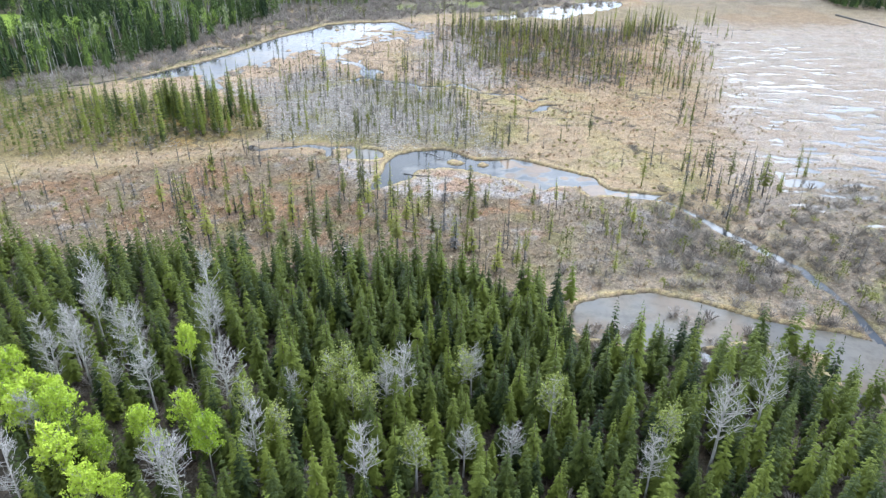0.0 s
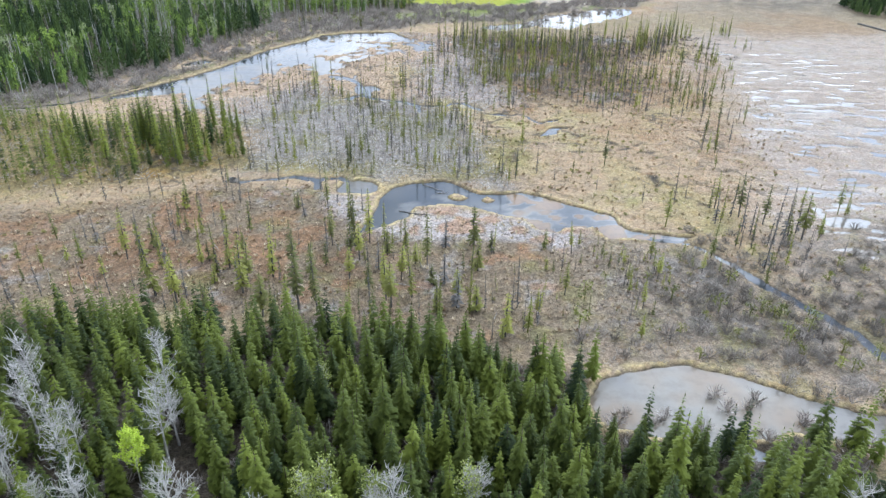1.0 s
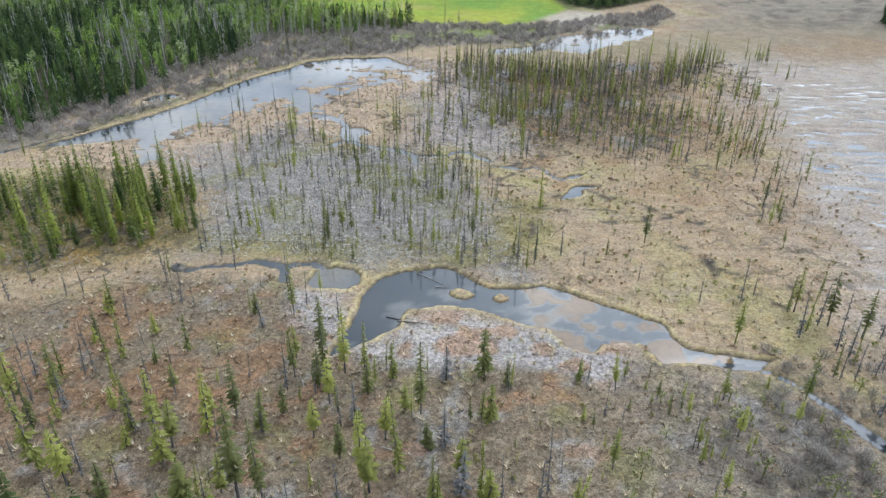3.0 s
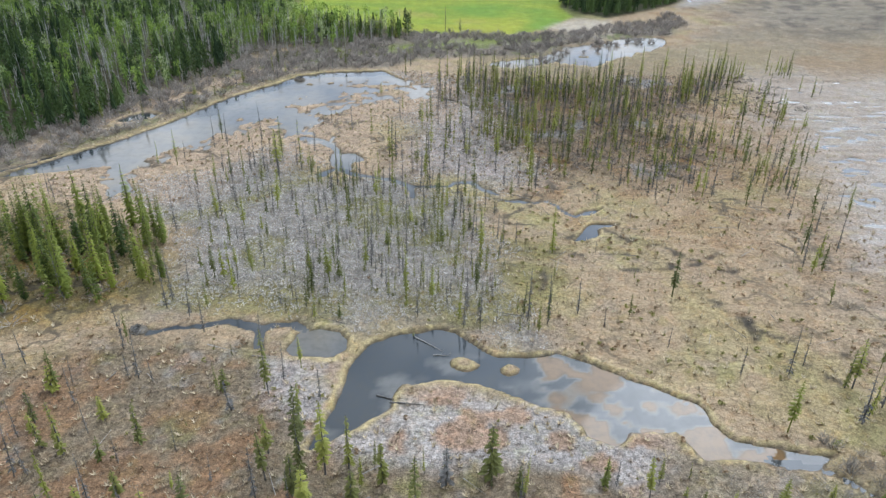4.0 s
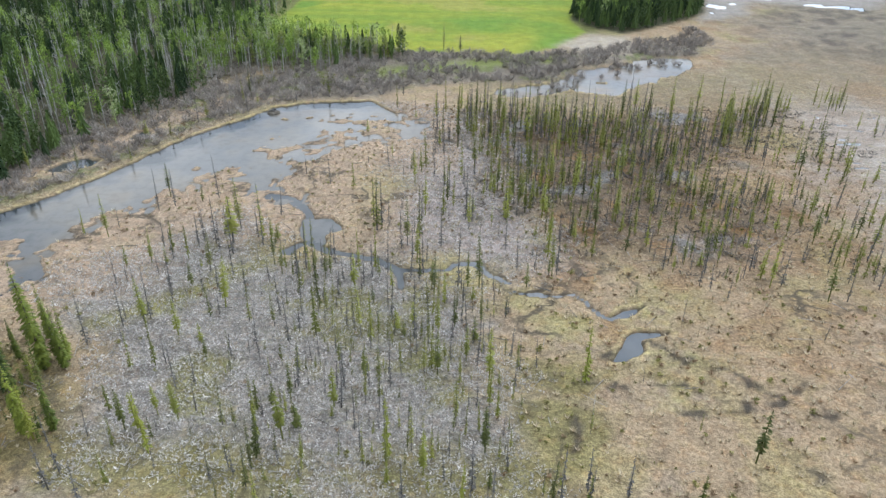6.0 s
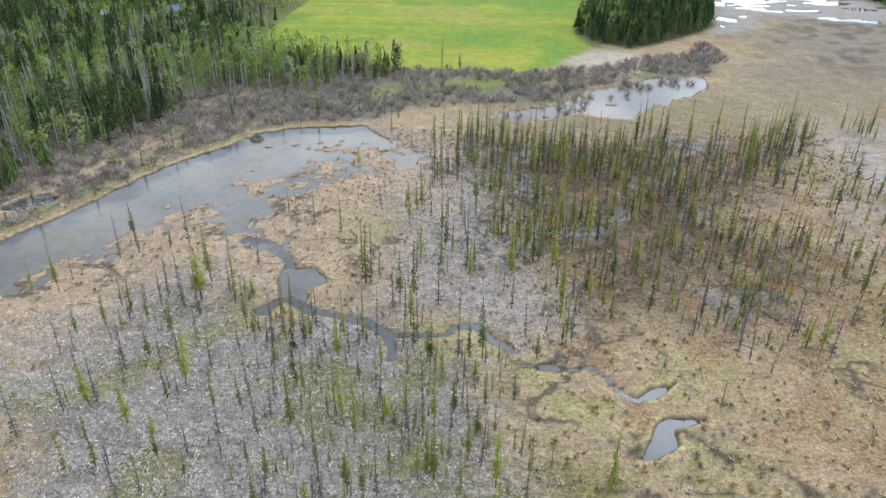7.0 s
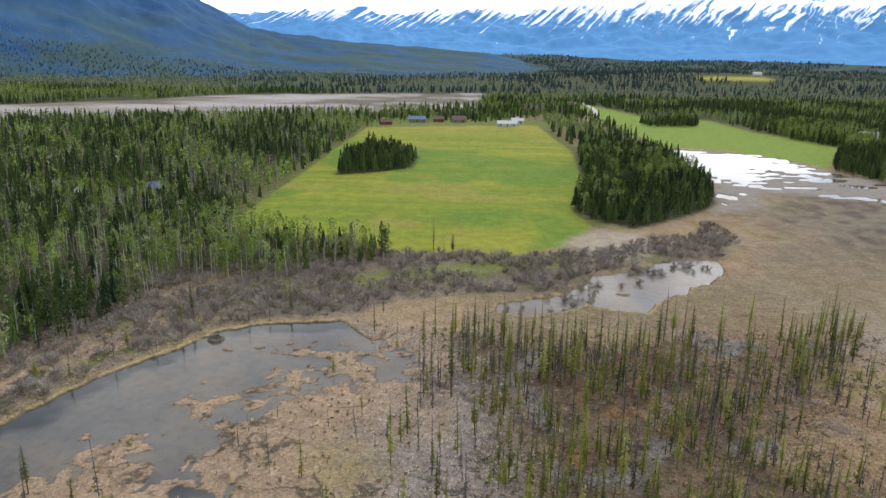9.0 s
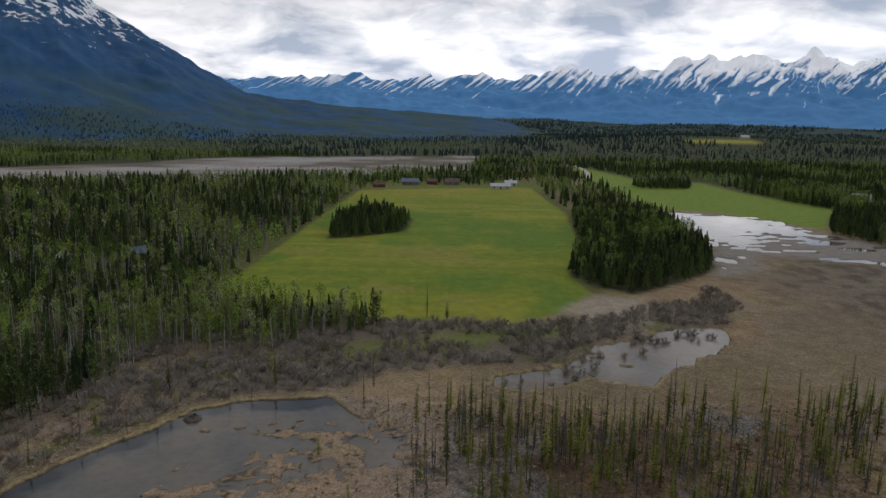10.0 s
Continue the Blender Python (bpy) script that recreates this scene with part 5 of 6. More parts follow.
x, y = spread(-60, 100, 62, 360, 4.5, rng, lambda x, y: 0.55 * np.maximum(0.35 * smooth(3, -3, outside(x, y, [(8, 100), (12, 130), (44, 128), (60, 106), (56, 96), (22, 97)])) + smooth(8, 2, line_distance(x, y, [(44, 82), (52, 78), (66, 90), (70, 100)])) + 0.9 * smooth(7, 2, line_distance(x, y, [(50, 91), (52, 97), (48, 103), (58, 104)])), smooth(8, 2, line_distance(x, y, [(-70, 316), (-40, 316), (-20, 322)]))) * smooth(0.3, 1.2, wet(x, y)[0]))
stuff("budding_scrub", strew_many([round_tree(640 + k, 2.6, 1.5, 12, 0.22) for k in range(3)], x, y, height(x, y), rng.uniform(0.5, 1.2, len(x)), rng), TWIG_GREEN, "yellow-green budding willow bushes by the water", "shrubs")

x, y = np.array([36.0, 38.0, 39.5, 35.0, 34.5, 33.5, 26.0, 27.0, 25.0, 43.5, 44.5, 21.0, 22.0, 30.0, 31.0]), np.array([86.0, 85.0, 86.5, 84.6, 87.5, 86.8, 82.5, 83.2, 82.0, 82.4, 83.0, 82.5, 83.5, 80.5, 81.2])
stuff("drowned_willow", strew_many(bushes, x, y, np.full(len(x), -0.1), rng.uniform(0.4, 0.85, len(x)), rng), TWIG, "drowned bare willow clump in the murky pond", "shrubs")
xs, ys = spread(6, 76, 306, 352, 2.3, rng, lambda x, y: (wet(x, y)[0] < 0.8) * 0.9 * smooth(0.46, 0.54, fbm(x, y, 7, 237, 3)) * smooth(14, 4, line_distance(x, y, [(20, 314), (32, 322), (42, 338), (56, 345), (70, 352)])))
stuff("flooded_willow", strew_many(bushes, xs, ys, np.full(len(xs), -0.1), rng.uniform(0.4, 1.1, len(xs)), rng), TWIG, "grey-brown bare willows standing in shallow flood", "shrubs")
xs, ys = spread(18, 76, 62, 106, 1.9, rng, lambda x, y: smooth(0.2, 0.8, wet(x, y)[0]) * np.maximum(0.85 * smooth(7, 2, line_distance(x, y, [(38, 80), (48, 79), (54, 84), (66, 82), (72, 90)])), 0.35 * smooth(9, 3, line_distance(x, y, [(20, 93), (34, 97), (50, 91), (66, 86)]))))
stuff("bank_willow", strew_many(bushes, xs, ys, height(xs, ys) - 0.05, rng.uniform(0.35, 0.9, len(xs)), rng), TWIG, "grey bare willows along the murky pond's bank", "shrubs")
xs, ys = spread(40, 76, 74, 108, 3.4, rng, lambda x, y: 0.7 * smooth(0.2, 0.8, wet(x, y)[0]) * np.maximum(smooth(6, 2, line_distance(x, y, [(46, 80), (53, 83), (66, 82)])), 0.8 * smooth(5, 2, line_distance(x, y, [(48, 103), (54, 100), (58, 104), (64, 96)]))))
stuff("leafing_willow", strew_many([round_tree(650 + k, 2.8, 1.4, 26, 0.17) for k in range(3)], xs, ys, height(xs, ys), rng.uniform(0.6, 1.3, len(xs)), rng), TWIG_GREEN, "yellow-green leafing willows beside the murky pond", "shrubs")
tufts = [tuft(660 + k, 0.45, 0.42, 9, 0.07) for k in range(4)]
brush = [bush(680 + k, 0.36, 0.65, 6, 0.035) for k in range(4)]
curls = [bush(690 + k, 0.42, 0.7, 5, 0.05) for k in range(5)]
x, y = spread(-95, 90, 96, 300, 1.5, rng, lambda x, y: 0.55 * smooth(0.2, 0.8, wet(x, y)[0]) * smooth(6, -4, -outside(x, y, WHITE_MAIN)) * smooth(0, 2, outside(x, y, FORE_WOOD)))
stuff("sedge_tussocks", strew_many(tufts, x, y, height(x, y) - 0.03, rng.uniform(0.6, 1.6, len(x)), rng), STRAW, "dry straw-coloured sedge tussocks", "grass")
x, y = spread(-70, 24, 150, 298, 0.50, rng, lambda x, y: 0.85 * smooth(0.3, 1.0, wet(x, y)[0]) * np.maximum(smooth(3, -3, outside(x, y, WHITE_MAIN) + 16 * (fbm(x, y, 12, 221, 3) - 0.5)), 0.55 * smooth(7, -5, outside(x, y, WHITE_NORTH))) * (0.62 + 0.5 * smooth(-0.1, 0.1, fbm(x, y, 2.4, 223, 2) - 0.5)))
stuff("bleached_brush", strew_many(curls, x, y, height(x, y) - 0.03, rng.uniform(0.45, 1.05, len(x)), rng), BLEACHED, "bleached dead brush covering the drowned marsh", "brush")
shrubs = [round_tree(700 + k, 0.8, 0.55, 7, 0.2) for k in range(4)]
for name, low_c, high_c, seed, gap, label in (("rusty_shrubs", (0.20, 0.135, 0.075), (0.36, 0.245, 0.14), 331, 1.5, "low rust-brown bog shrubs dotted over the sedge"),
                                              ("olive_shrubs", (0.17, 0.16, 0.05), (0.33, 0.30, 0.10), 335, 1.5, "low olive-yellow bog shrubs dotted over the sedge")):
    x, y = spread(-96, 78, 100, 296, gap, rng, lambda x, y: smooth(0.4, 1.2, wet(x, y)[0]) * smooth(0, 3, outside(x, y, FORE_WOOD)) * (0.03 + 0.17 * smooth(0.0, 0.2, fbm(x, y, 10, seed, 3) - 0.5)) * (0.35 + 0.65 * smooth(-3, 3, outside(x, y, WHITE_MAIN))))
    stuff(name, strew_many(shrubs, x, y, height(x, y) - 0.05, rng.uniform(0.25, 0.75, len(x)), rng, rng.uniform(0.9, 1.5, len(x))), foliage(name, low_c, high_c), label, "shrubs")
x, y = spread(-90, 40, 97, 150, 1.2, rng, lambda x, y: 0.7 * smooth(0.3, 1.0, wet(x, y)[0]) * smooth(3, -3, outside(x, y, HEATH)))
stuff("heath_brush", strew_many(brush, x, y, height(x, y) - 0.03, rng.uniform(0.5, 1.2, len(x)), rng), RUSTY, "rust-brown heath brush with dry twigs", "brush")


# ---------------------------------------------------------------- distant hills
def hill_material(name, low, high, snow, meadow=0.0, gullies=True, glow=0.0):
    m, t, b = material(name, 0.95, 0.1)
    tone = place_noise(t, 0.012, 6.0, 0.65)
    # low and high carry the blue of distant air in their colour
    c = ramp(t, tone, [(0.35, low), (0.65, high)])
    if snow:
        g = t.nodes.new("ShaderNodeNewGeometry")
        s = t.nodes.new("ShaderNodeSeparateXYZ")
        t.links.new(g.outputs["Position"], s.inputs[0])
        # gullies run down the face at a slant
        slant = t.nodes.new("ShaderNodeCombineXYZ")
        t.links.new(maths(t, "MULTIPLY", maths(t, "SUBTRACT", s.outputs[0], maths(t, "MULTIPLY", s.outputs[2], 1.3)), 0.038), slant.inputs[0])
        t.links.new(maths(t, "MULTIPLY", s.outputs[2], 0.004), slant.inputs[2])
        n = node(t, "ShaderNodeTexNoise", Scale=1.0, Detail=8.0, Roughness=0.72)
        t.links.new(slant.outputs[0], n.inputs["Vector"])
        streak = n.outputs[0] if gullies else place_noise(t, 0.022, 7.0, 0.7)
        patch = place_noise(t, 0.006, 4.0, 0.6)
        lvl = maths(t, "ADD", maths(t, "MULTIPLY", s.outputs[2], 1.0 / 460), maths(t, "MULTIPLY", maths(t, "SUBTRACT", streak, 0.5), 2.3))
        lvl = maths(t, "ADD", lvl, maths(t, "MULTIPLY", maths(t, "SUBTRACT", patch, 0.5), 0.6))
        lower = ramp(t, maths(t, "MULTIPLY", s.outputs[2], 1.0 / 460), [(0.16, 1.0), (0.44, 0.0)])
        # paler foot of the slope, its green shifted to blue for haze
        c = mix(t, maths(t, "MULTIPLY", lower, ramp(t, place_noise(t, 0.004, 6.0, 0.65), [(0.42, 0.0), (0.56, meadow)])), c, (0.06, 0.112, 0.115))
        white = ramp(t, maths(t, "MULTIPLY", lvl, 0.5), [(snow * 0.5, 0.0), (snow * 0.5 + 0.03, 1.0)])
        c = mix(t, white, c, (0.90, 0.92, 0.95))
    else:
        c = mix(t, ramp(t, place_noise(t, 0.004, 5.0, 0.6), [(0.52, 0.0), (0.68, 0.8)]), c, (0.09, 0.12, 0.07))
    t.links.new(c, b.inputs["Base Color"])
    # emission imitates sunlit snow and blue air in front of the rock
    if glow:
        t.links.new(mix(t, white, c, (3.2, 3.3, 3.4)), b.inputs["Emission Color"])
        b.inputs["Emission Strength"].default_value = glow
    return m


def ridge(name, label, profile, dist, depth, mat, rough, jag, seed, crags=0.0):
    """A mountain front: crest heights (metres) by bearing (degrees), folded by spurs and gullies."""
    a = np.linspace(profile[0][0], profile[-1][0], 900)
    crest = np.interp(a, [p[0] for p in profile], [p[1] for p in profile]) * (0.94 if crags else 1.0)
    v = np.linspace(0, 1, 60)
    A, V = np.meshgrid(np.radians(a), v)
    H = np.meshgrid(crest, v)[0]
    R = dist - depth + depth * V
    px, py = R * np.sin(A), 150 + R * np.cos(A)
    n = np.abs(fbm(px, py, rough, seed, 5) - 0.5) * 2
    n2 = fbm(px, py, rough * 0.35, seed + 9, 4) - 0.5
    n3 = np.abs(fbm(px, py, rough * 0.5, seed + 21, 4) - 0.5) * 2
    z = H * (V ** 1.25) * (1 - jag * n * (1 - V ** 3)) + H * (0.14 * n2 + jag * 0.30 * (0.35 - n3)) * V - 8
    peaks = np.abs(fbm(px, py * 0.3, 260, seed + 31, 4) - 0.5) * 2
    z = z * (1 + crags * ((0.42 - peaks) + 0.5 * (fbm(px, py * 0.3, 90, seed + 41, 3) - 0.5)) * V * V)
    idx = np.arange(A.size).reshape(A.shape)
    quads = np.stack([idx[:-1, :-1], idx[:-1, 1:], idx[1:, 1:], idx[1:, :-1]], -1).reshape(-1, 4)
    me = sheet(name, np.stack([px, py, z], -1).reshape(-1, 3), quads, mat, soft=True)
    tagged(new(name, me), label, "mountain", kind="structure")
    return px, py, z


def clothe(name, grid, count, low, high, tpl, mat, scale, label, seed):
    """Trees standing on a hill's face between two fractions of its slope."""
    hr = np.random.default_rng(seed)
    px, py, pz = grid
    r = hr.uniform(low, high, count) * (px.shape[0] - 1.01)
    c = hr.uniform(0, 1, count) * (px.shape[1] - 1.01)
    i, j = r.astype(int), c.astype(int)
    fr, fc = r - i, c - j

    def at(g):
        return (g[i, j] * (1 - fr) + g[i + 1, j] * fr) * (1 - fc) + (g[i, j + 1] * (1 - fr) + g[i + 1, j + 1] * fr) * fc
    x, y, z = at(px), at(py), at(pz)
    keep = (np.abs(x) < 0.72 * y + 100) & (fbm(x, y, 160, seed, 3) > 0.40)
    n = keep.sum()
    stuff(name, strew_many(tpl, x[keep], y[keep], z[keep] - 0.5, hr.uniform(0.7, 1.3, n) * scale, hr, hr.uniform(0.8, 1.3, n)), mat, label, "forest")


# rock blue is distance haze put into the base colour; the face also glows
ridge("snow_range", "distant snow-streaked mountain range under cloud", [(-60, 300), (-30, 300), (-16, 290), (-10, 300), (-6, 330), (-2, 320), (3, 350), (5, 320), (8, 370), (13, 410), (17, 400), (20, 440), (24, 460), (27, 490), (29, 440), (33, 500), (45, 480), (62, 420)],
      4650, 1500, hill_material("hazed_snow_mountain", (0.095, 0.28, 0.56), (0.115, 0.315, 0.60), 0.71, glow=0.46), 420, 0.6, 301, 0.28)
# forest colour is painted blue to imitate the haze before it
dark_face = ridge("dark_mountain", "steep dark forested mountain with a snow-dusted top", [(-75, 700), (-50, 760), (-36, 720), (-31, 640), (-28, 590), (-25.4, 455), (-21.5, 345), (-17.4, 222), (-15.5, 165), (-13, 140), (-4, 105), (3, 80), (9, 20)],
      3100, 1500, hill_material("hazed_forest_mountain", (0.027, 0.090, 0.215), (0.055, 0.135, 0.245), 0.93, 1.0, False), 380, 0.35, 331)
# hill colours lifted towards blue-grey, haze painted in
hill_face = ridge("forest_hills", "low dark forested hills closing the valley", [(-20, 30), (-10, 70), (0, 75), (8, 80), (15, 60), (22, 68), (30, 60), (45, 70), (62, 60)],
      3300, 900, hill_material("hazed_hill_forest", (0.035, 0.065, 0.07), (0.085, 0.12, 0.10), 0), 300, 0.3, 361)


clothe("hill_spruces", hill_face, 22000, 0.02, 1.0, far_tpl, HAZED_NEEDLES, 0.75, "dark spruces covering the low hills", 401)
clothe("hill_aspens", hill_face, 6000, 0.02, 0.7, leaf_dist, HAZED_LEAF, 0.6, "pale budding aspens on the low hills", 402)
clothe("slope_spruces", dark_face, 4500, 0.005, 0.20, far_tpl, HAZED_NEEDLES, 0.55, "dark spruces on the mountain's foot", 403)
clothe("slope_aspens", dark_face, 9000, 0.005, 0.28, leaf_dist, HAZED_LEAF, 0.5, "pale budding aspens on the mountain's foot", 404)

# ---------------------------------------------------------------- the farm and cabins
def painted(name, colour, rough=0.7):
    m, t, b = material(name, rough, 0.3)
    g = place_noise(t, 0.8, 4.0, 0.6)
    t.links.new(mix(t, 1.0, colour, ramp(t, g, [(0.3, 0.75), (0.7, 1.15)]), "MULTIPLY"), b.inputs["Base Color"])
    return m


WALLS = [painted("weathered_board", (0.30, 0.25, 0.20)), painted("white_siding", (0.75, 0.75, 0.72)), painted("red_board", (0.30, 0.07, 0.05))]
ROOFS = [painted("metal_roof", (0.55, 0.57, 0.60), 0.4), painted("brown_roof", (0.17, 0.12, 0.10)), painted("blue_roof", (0.16, 0.22, 0.34), 0.5)]
PANE = painted("window_glass", (0.04, 0.05, 0.06), 0.1)
DOOR = painted("door_board", (0.14, 0.10, 0.08))


def box(x0, x1, y0, y1, z0, z1):
    bm = bmesh.new()
    bmesh.ops.create_cube(bm, size=1, matrix=Matrix.Translation(((x0 + x1) / 2, (y0 + y1) / 2, (z0 + z1) / 2)) @ Matrix.Diagonal((x1 - x0, y1 - y0, z1 - z0, 1)))
    return bm


def solid(name, bm, mat, parent, label=""):
    me = bpy.data.meshes.new(name)
    bm.to_mesh(me)
    bm.free()
    me.materials.append(mat)
    ob = new(name, me)
    ob.parent = parent
    return tagged(ob, label) if label else ob


def house(x, y, turn, length, width, eaves, ridge_h, wall_m, roof_m, label, category="house"):
    root = thing("barn" if category == "barn" else "house", label, category, "farm buildings")
    bm = box(-length / 2, length / 2, -width / 2, width / 2, -0.3, eaves)
    top = [[bm.verts.new((sx * length / 2, sy, eaves)) for sy in (-width / 2, width / 2)] + [bm.verts.new((sx * length / 2, 0, ridge_h - 0.1))] for sx in (-1, 1)]
    for tri in top:
        bm.faces.new(tri)
    solid("wall", bm, wall_m, root)
    for sg in (-1, 1):
        bm = bmesh.new()
        a, o = 0.5, 0.6
        ev = eaves - o * (ridge_h - eaves) / (width / 2)
        pts = [(-length / 2 - a, 0, ridge_h), (length / 2 + a, 0, ridge_h), (length / 2 + a, sg * (width / 2 + o), ev), (-length / 2 - a, sg * (width / 2 + o), ev)]
        lo = [bm.verts.new(p) for p in pts]
        hi = [bm.verts.new((p[0], p[1], p[2] + 0.18)) for p in pts]
        bm.faces.new(lo[::-1])
        bm.faces.new(hi)
        for k in range(4):
            bm.faces.new((lo[k], lo[(k + 1) % 4], hi[(k + 1) % 4], hi[k]))
        solid("roof", bm, roof_m, root)
    count = max(2, int(length / 5))
    for k in range(count):
        cx = -length / 2 + length * (k + 0.5) / count
        if k == count // 2:
            solid("door", box(cx - 0.6, cx + 0.6, -width / 2 - 0.06, -width / 2 + 0.02, 0, 2.1), DOOR, root)
        else:
            win = solid("window", box(cx - 0.8, cx + 0.8, -width / 2 - 0.05, -width / 2 + 0.02, 0.9, 2.3), WALLS[1], root)
            solid("pane", box(cx - 0.68, cx + 0.68, -width / 2 - 0.07, -width / 2, 1.02, 2.18), PANE, win)
    root.matrix_basis = Matrix.Translation((x, y, float(height(np.array([x]), np.array([y]))[0]))) @ pose(0, 0, 0, 0, 0, turn)


house(-30, 792, 4, 15, 8, 3.0, 5.4, WALLS[0], ROOFS[2], "long weathered barn with a blue metal roof", "barn")
house(-10, 800, -6, 9, 7, 3.0, 5.2, WALLS[2], ROOFS[1], "small red farm shed with a brown roof", "barn")
house(8, 800, 12, 13, 8, 3.0, 5.8, WALLS[0], ROOFS[1], "weathered farmhouse with a brown roof")
house(50, 764, 0, 17, 8, 3.0, 5.0, WALLS[1], ROOFS[0], "white farm shed with a pale metal roof", "barn")
house(62, 800, 8, 11, 7, 2.8, 4.8, WALLS[1], ROOFS[0], "white farm shed with a pale metal roof", "barn")
house(90, 940, -8, 26, 12, 4.0, 8.5, WALLS[0], ROOFS[1], "large weathered farmhouse with a brown roof")
house(-56, 764, 20, 10, 6, 2.8, 4.6, WALLS[2], ROOFS[1], "low red shed beside the green field", "barn")
house(330, 706, -20, 15, 9, 4.0, 7.5, WALLS[1], ROOFS[0], "white house with a pale roof among trees")
house(345, 730, 30, 9, 6, 2.8, 4.6, WALLS[1], ROOFS[0], "small white shed with a pale roof", "barn")
house(-127, 440, 24, 7, 5.5, 2.8, 4.8, WALLS[0], ROOFS[2], "wood cabin with a blue metal roof in the forest")
house(-150, 428, -30, 5, 4, 2.4, 3.8, WALLS[0], ROOFS[0], "small wood cabin with a pale roof in the forest")
house(152, 1045, 14, 16, 9, 3.2, 6.0, WALLS[0], ROOFS[1], "weathered house beside the gravel road")
house(705, 1800, 5, 20, 11, 5, 9, WALLS[1], ROOFS[0], "large white barn on a far bright field", "barn")


def ribbon(name, pts, width, mat, label):
    v = []
    for k, (x, y) in enumerate(pts):
        (ax, ay), (bx_, by_) = pts[max(0, k - 1)], pts[min(len(pts) - 1, k + 1)]
        d = Vector((bx_ - ax, by_ - ay)).normalized()
        for sg in (-1, 1):
            v.append((x - sg * d.y * width / 2, y + sg * d.x * width / 2))
    v = np.array(v)
    z = height(v[:, 0], v[:, 1]) + 0.35
    f = [(2 * k, 2 * k + 1, 2 * k + 3, 2 * k + 2) for k in range(len(pts) - 1)]
    tagged(new(name, sheet(name, np.c_[v, z], np.array(f), mat)), label, "road", kind="structure")


ts = np.linspace(0, 1, 24)
ribbon("road", [(180 - 26 * t + 6 * math.sin(4 * t), 1130 - 265 * t) for t in ts], 6, painted("gravel", (0.55, 0.52, 0.47), 0.95), "pale gravel road running down to the farm")
ribbon("farm_track", [(78 - 14 * t, 930 - 110 * t) for t in ts], 4, painted("track_gravel", (0.50, 0.47, 0.42), 0.95), "pale gravel farm track beside the houses")


# ---------------------------------------------------------------- fallen logs, lodges
def log(x0, y0, x1, y1, r, mat, label, z=0.02):
    ln = math.hypot(x1 - x0, y1 - y0)
    root = thing("fallen_log", label, "log", "fallen logs")
    part("trunk", tube([(0, 0, 0), (0.03, 0, ln * 0.35), (-0.04, 0.02, ln * 0.7), (0, 0, ln)], [r, r * 0.8, r * 0.55, r * 0.2], 7), mat, root)
    lr = np.random.default_rng(int(abs(x0 * 10 + y0)))
    for k in range(3):
        h = ln * lr.uniform(0.35, 0.9)
        part("branch", limb(lr, (0, 0, h), (lr.uniform(-0.7, 0.7), 0.25 + lr.uniform(0, 0.5), h + 0.5), 0.035, 0.01), mat, root)
    root.matrix_basis = Matrix.Translation((x0, y0, z)) @ Vector((x1 - x0, y1 - y0, 0)).to_track_quat("Z", "Y").to_matrix().to_4x4()


PALE_LOG = bark("bleached_log", (0.22, 0.20, 0.175), (0.44, 0.415, 0.375))
log(-6, 152.3, -1.7, 149, 0.09, PALE_LOG, "bleached log lying in the dark pond")
log(-3.2, 148.2, -0.9, 148.2, 0.10, PALE_LOG, "short bleached log in the dark pond")
log(-10.2, 139.6, -7.8, 138.8, 0.13, DEADWOOD, "dark wet log at the pond's edge")
log(-8.4, 138.0, -4.2, 137.7, 0.14, DEADWOOD, "grey log lying on the pond's shore", 0.3)
log(172, 326, 181, 298, 0.55, DEADWOOD, "dark weathered drift log lying on the open flats", 0.4)
log(-32, 60, -28.5, 63, 0.12, PALE_LOG, "bleached log fallen in a gap of the wood", 0.9)


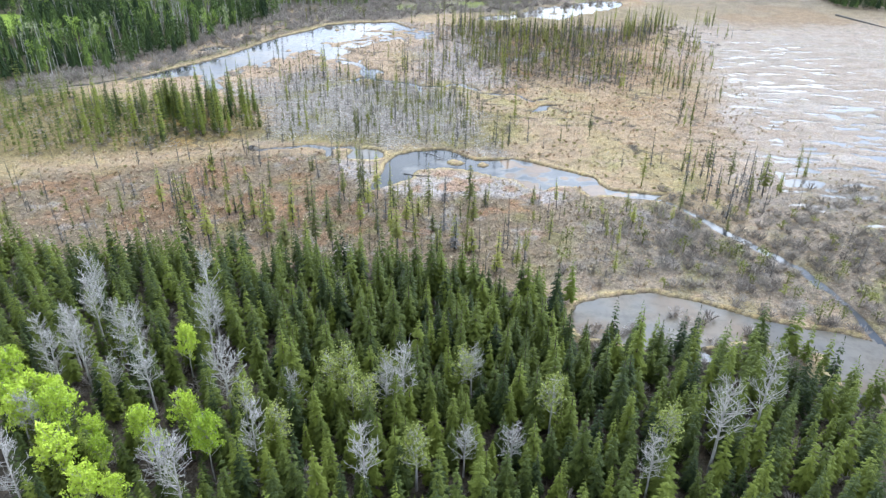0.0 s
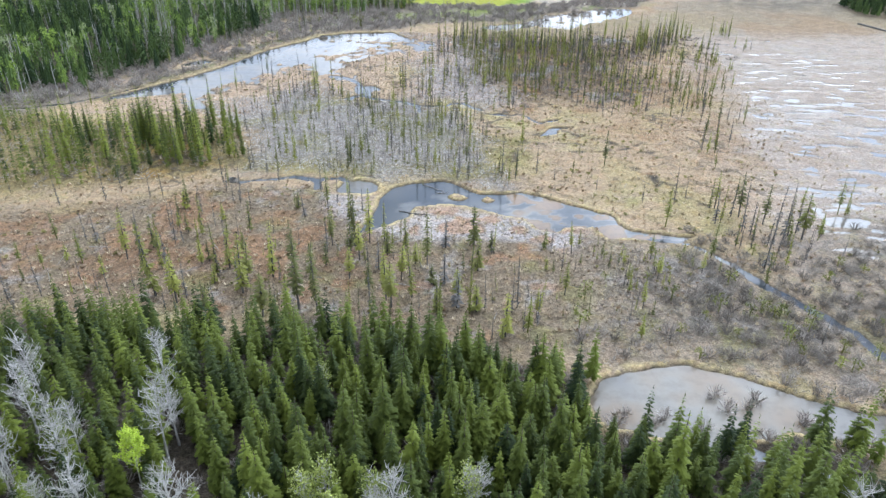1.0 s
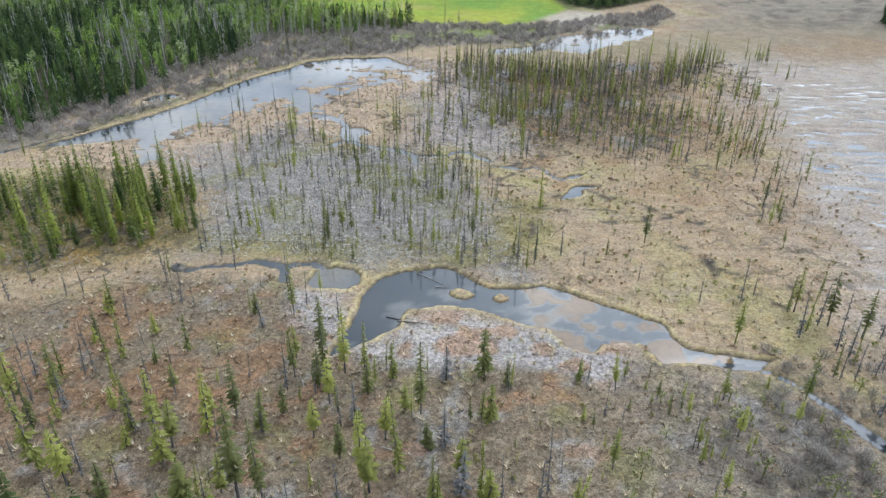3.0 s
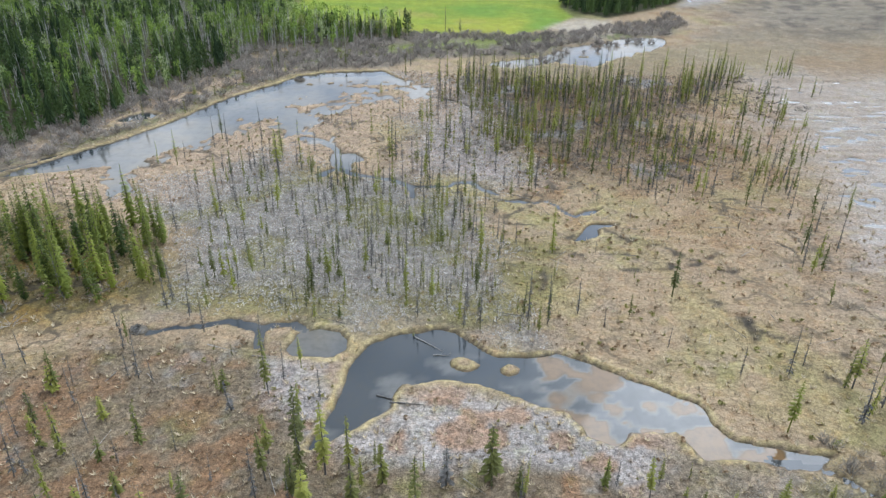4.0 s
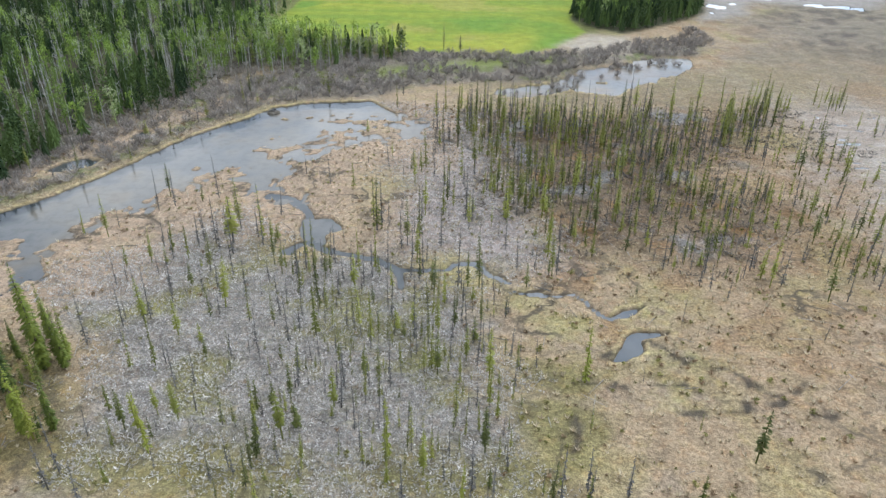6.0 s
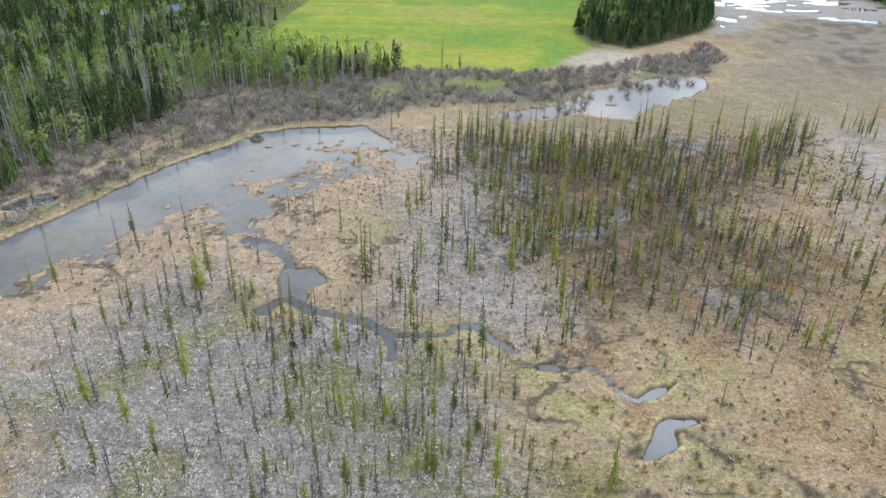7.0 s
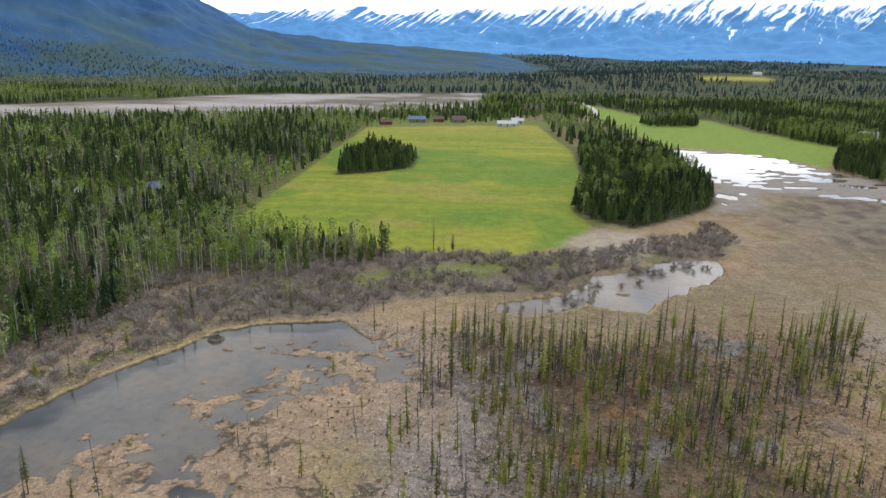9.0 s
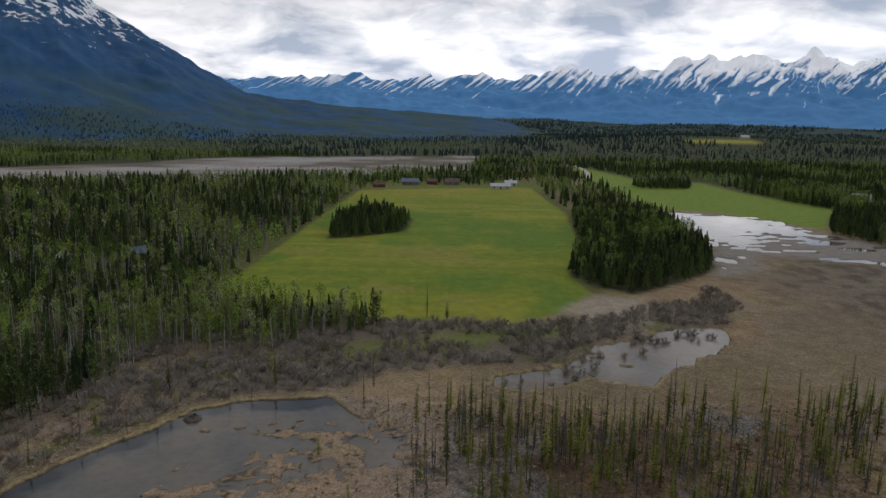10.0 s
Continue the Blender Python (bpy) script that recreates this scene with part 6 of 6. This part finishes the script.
def strewn_sticks():
    """Bleached fallen stems lying about the drowned marsh and the sedge."""
    sr = np.random.default_rng(77)
    xs, ys = spread(-66, 66, 100, 292, 3.4, sr, lambda x, y: smooth(0.2, 1.0, wet(x, y)[0]) * np.maximum(0.5 * smooth(3, -3, outside(x, y, WHITE_MAIN)), np.maximum(0.35 * smooth(4, -4, outside(x, y, STAND_DENSE)), 0.10)))
    pieces = []
    zs = height(xs, ys)
    for px, py, pz in zip(xs, ys, zs):
        a, ln = sr.uniform(0, 6.28), sr.uniform(1.2, 5.0)
        d = np.array([math.cos(a), math.sin(a), 0.0]) * ln / 2
        c = np.array([px, py, pz + 0.14])
        pieces.append(limb(sr, c - d, c + d + np.array([0, 0, sr.uniform(-0.05, 0.35)]), sr.uniform(0.04, 0.085), 0.02))
    v, f = joined(pieces)
    stuff("fallen_stems", (v, f, np.repeat(sr.random(len(pieces)), 6)), PALE_LOG, "bleached fallen stems lying across the marsh", "deadwood")


strewn_sticks()


def lodge(x, y, r, h, label):
    """A heap of sticks."""
    root = thing("beaver_lodge", label, "lodge")
    lr = np.random.default_rng(int(r * 100))
    sticks = []
    for k in range(90):
        a, u = lr.uniform(0, 6.28), lr.uniform(0, 1)
        p = np.array([math.cos(a) * r * u, math.sin(a) * r * u, h * (1 - u * u)])
        d = np.array([-math.sin(a) + lr.normal(0, 0.5), math.cos(a) + lr.normal(0, 0.5), -0.25])
        sticks.append(limb(lr, p - d * 0.5 * r * 0.6, p + d * 0.5 * r * 0.6, 0.06, 0.03))
    part("stick_heap", joined(sticks), DEADWOOD, root)
    bm = bmesh.new()
    bmesh.ops.create_icosphere(bm, subdivisions=3, radius=1)
    for v in bm.verts:
        v.co = Vector((v.co.x * r, v.co.y * r, v.co.z * h * 0.9 + 0.06 * math.sin(7 * v.co.x + 5 * v.co.y)))
    solid("mud_core", bm, bark("lodge_mud", (0.10, 0.085, 0.065), (0.2, 0.17, 0.13)), root)
    root.matrix_basis = Matrix.Translation((x, y, -0.1))


lodge(-50, 287, 1.8, 0.9, "low heap of grey sticks in the long pond")
lodge(-46.5, 152.5, 1.4, 0.8, "stick and straw heap where the stream begins")
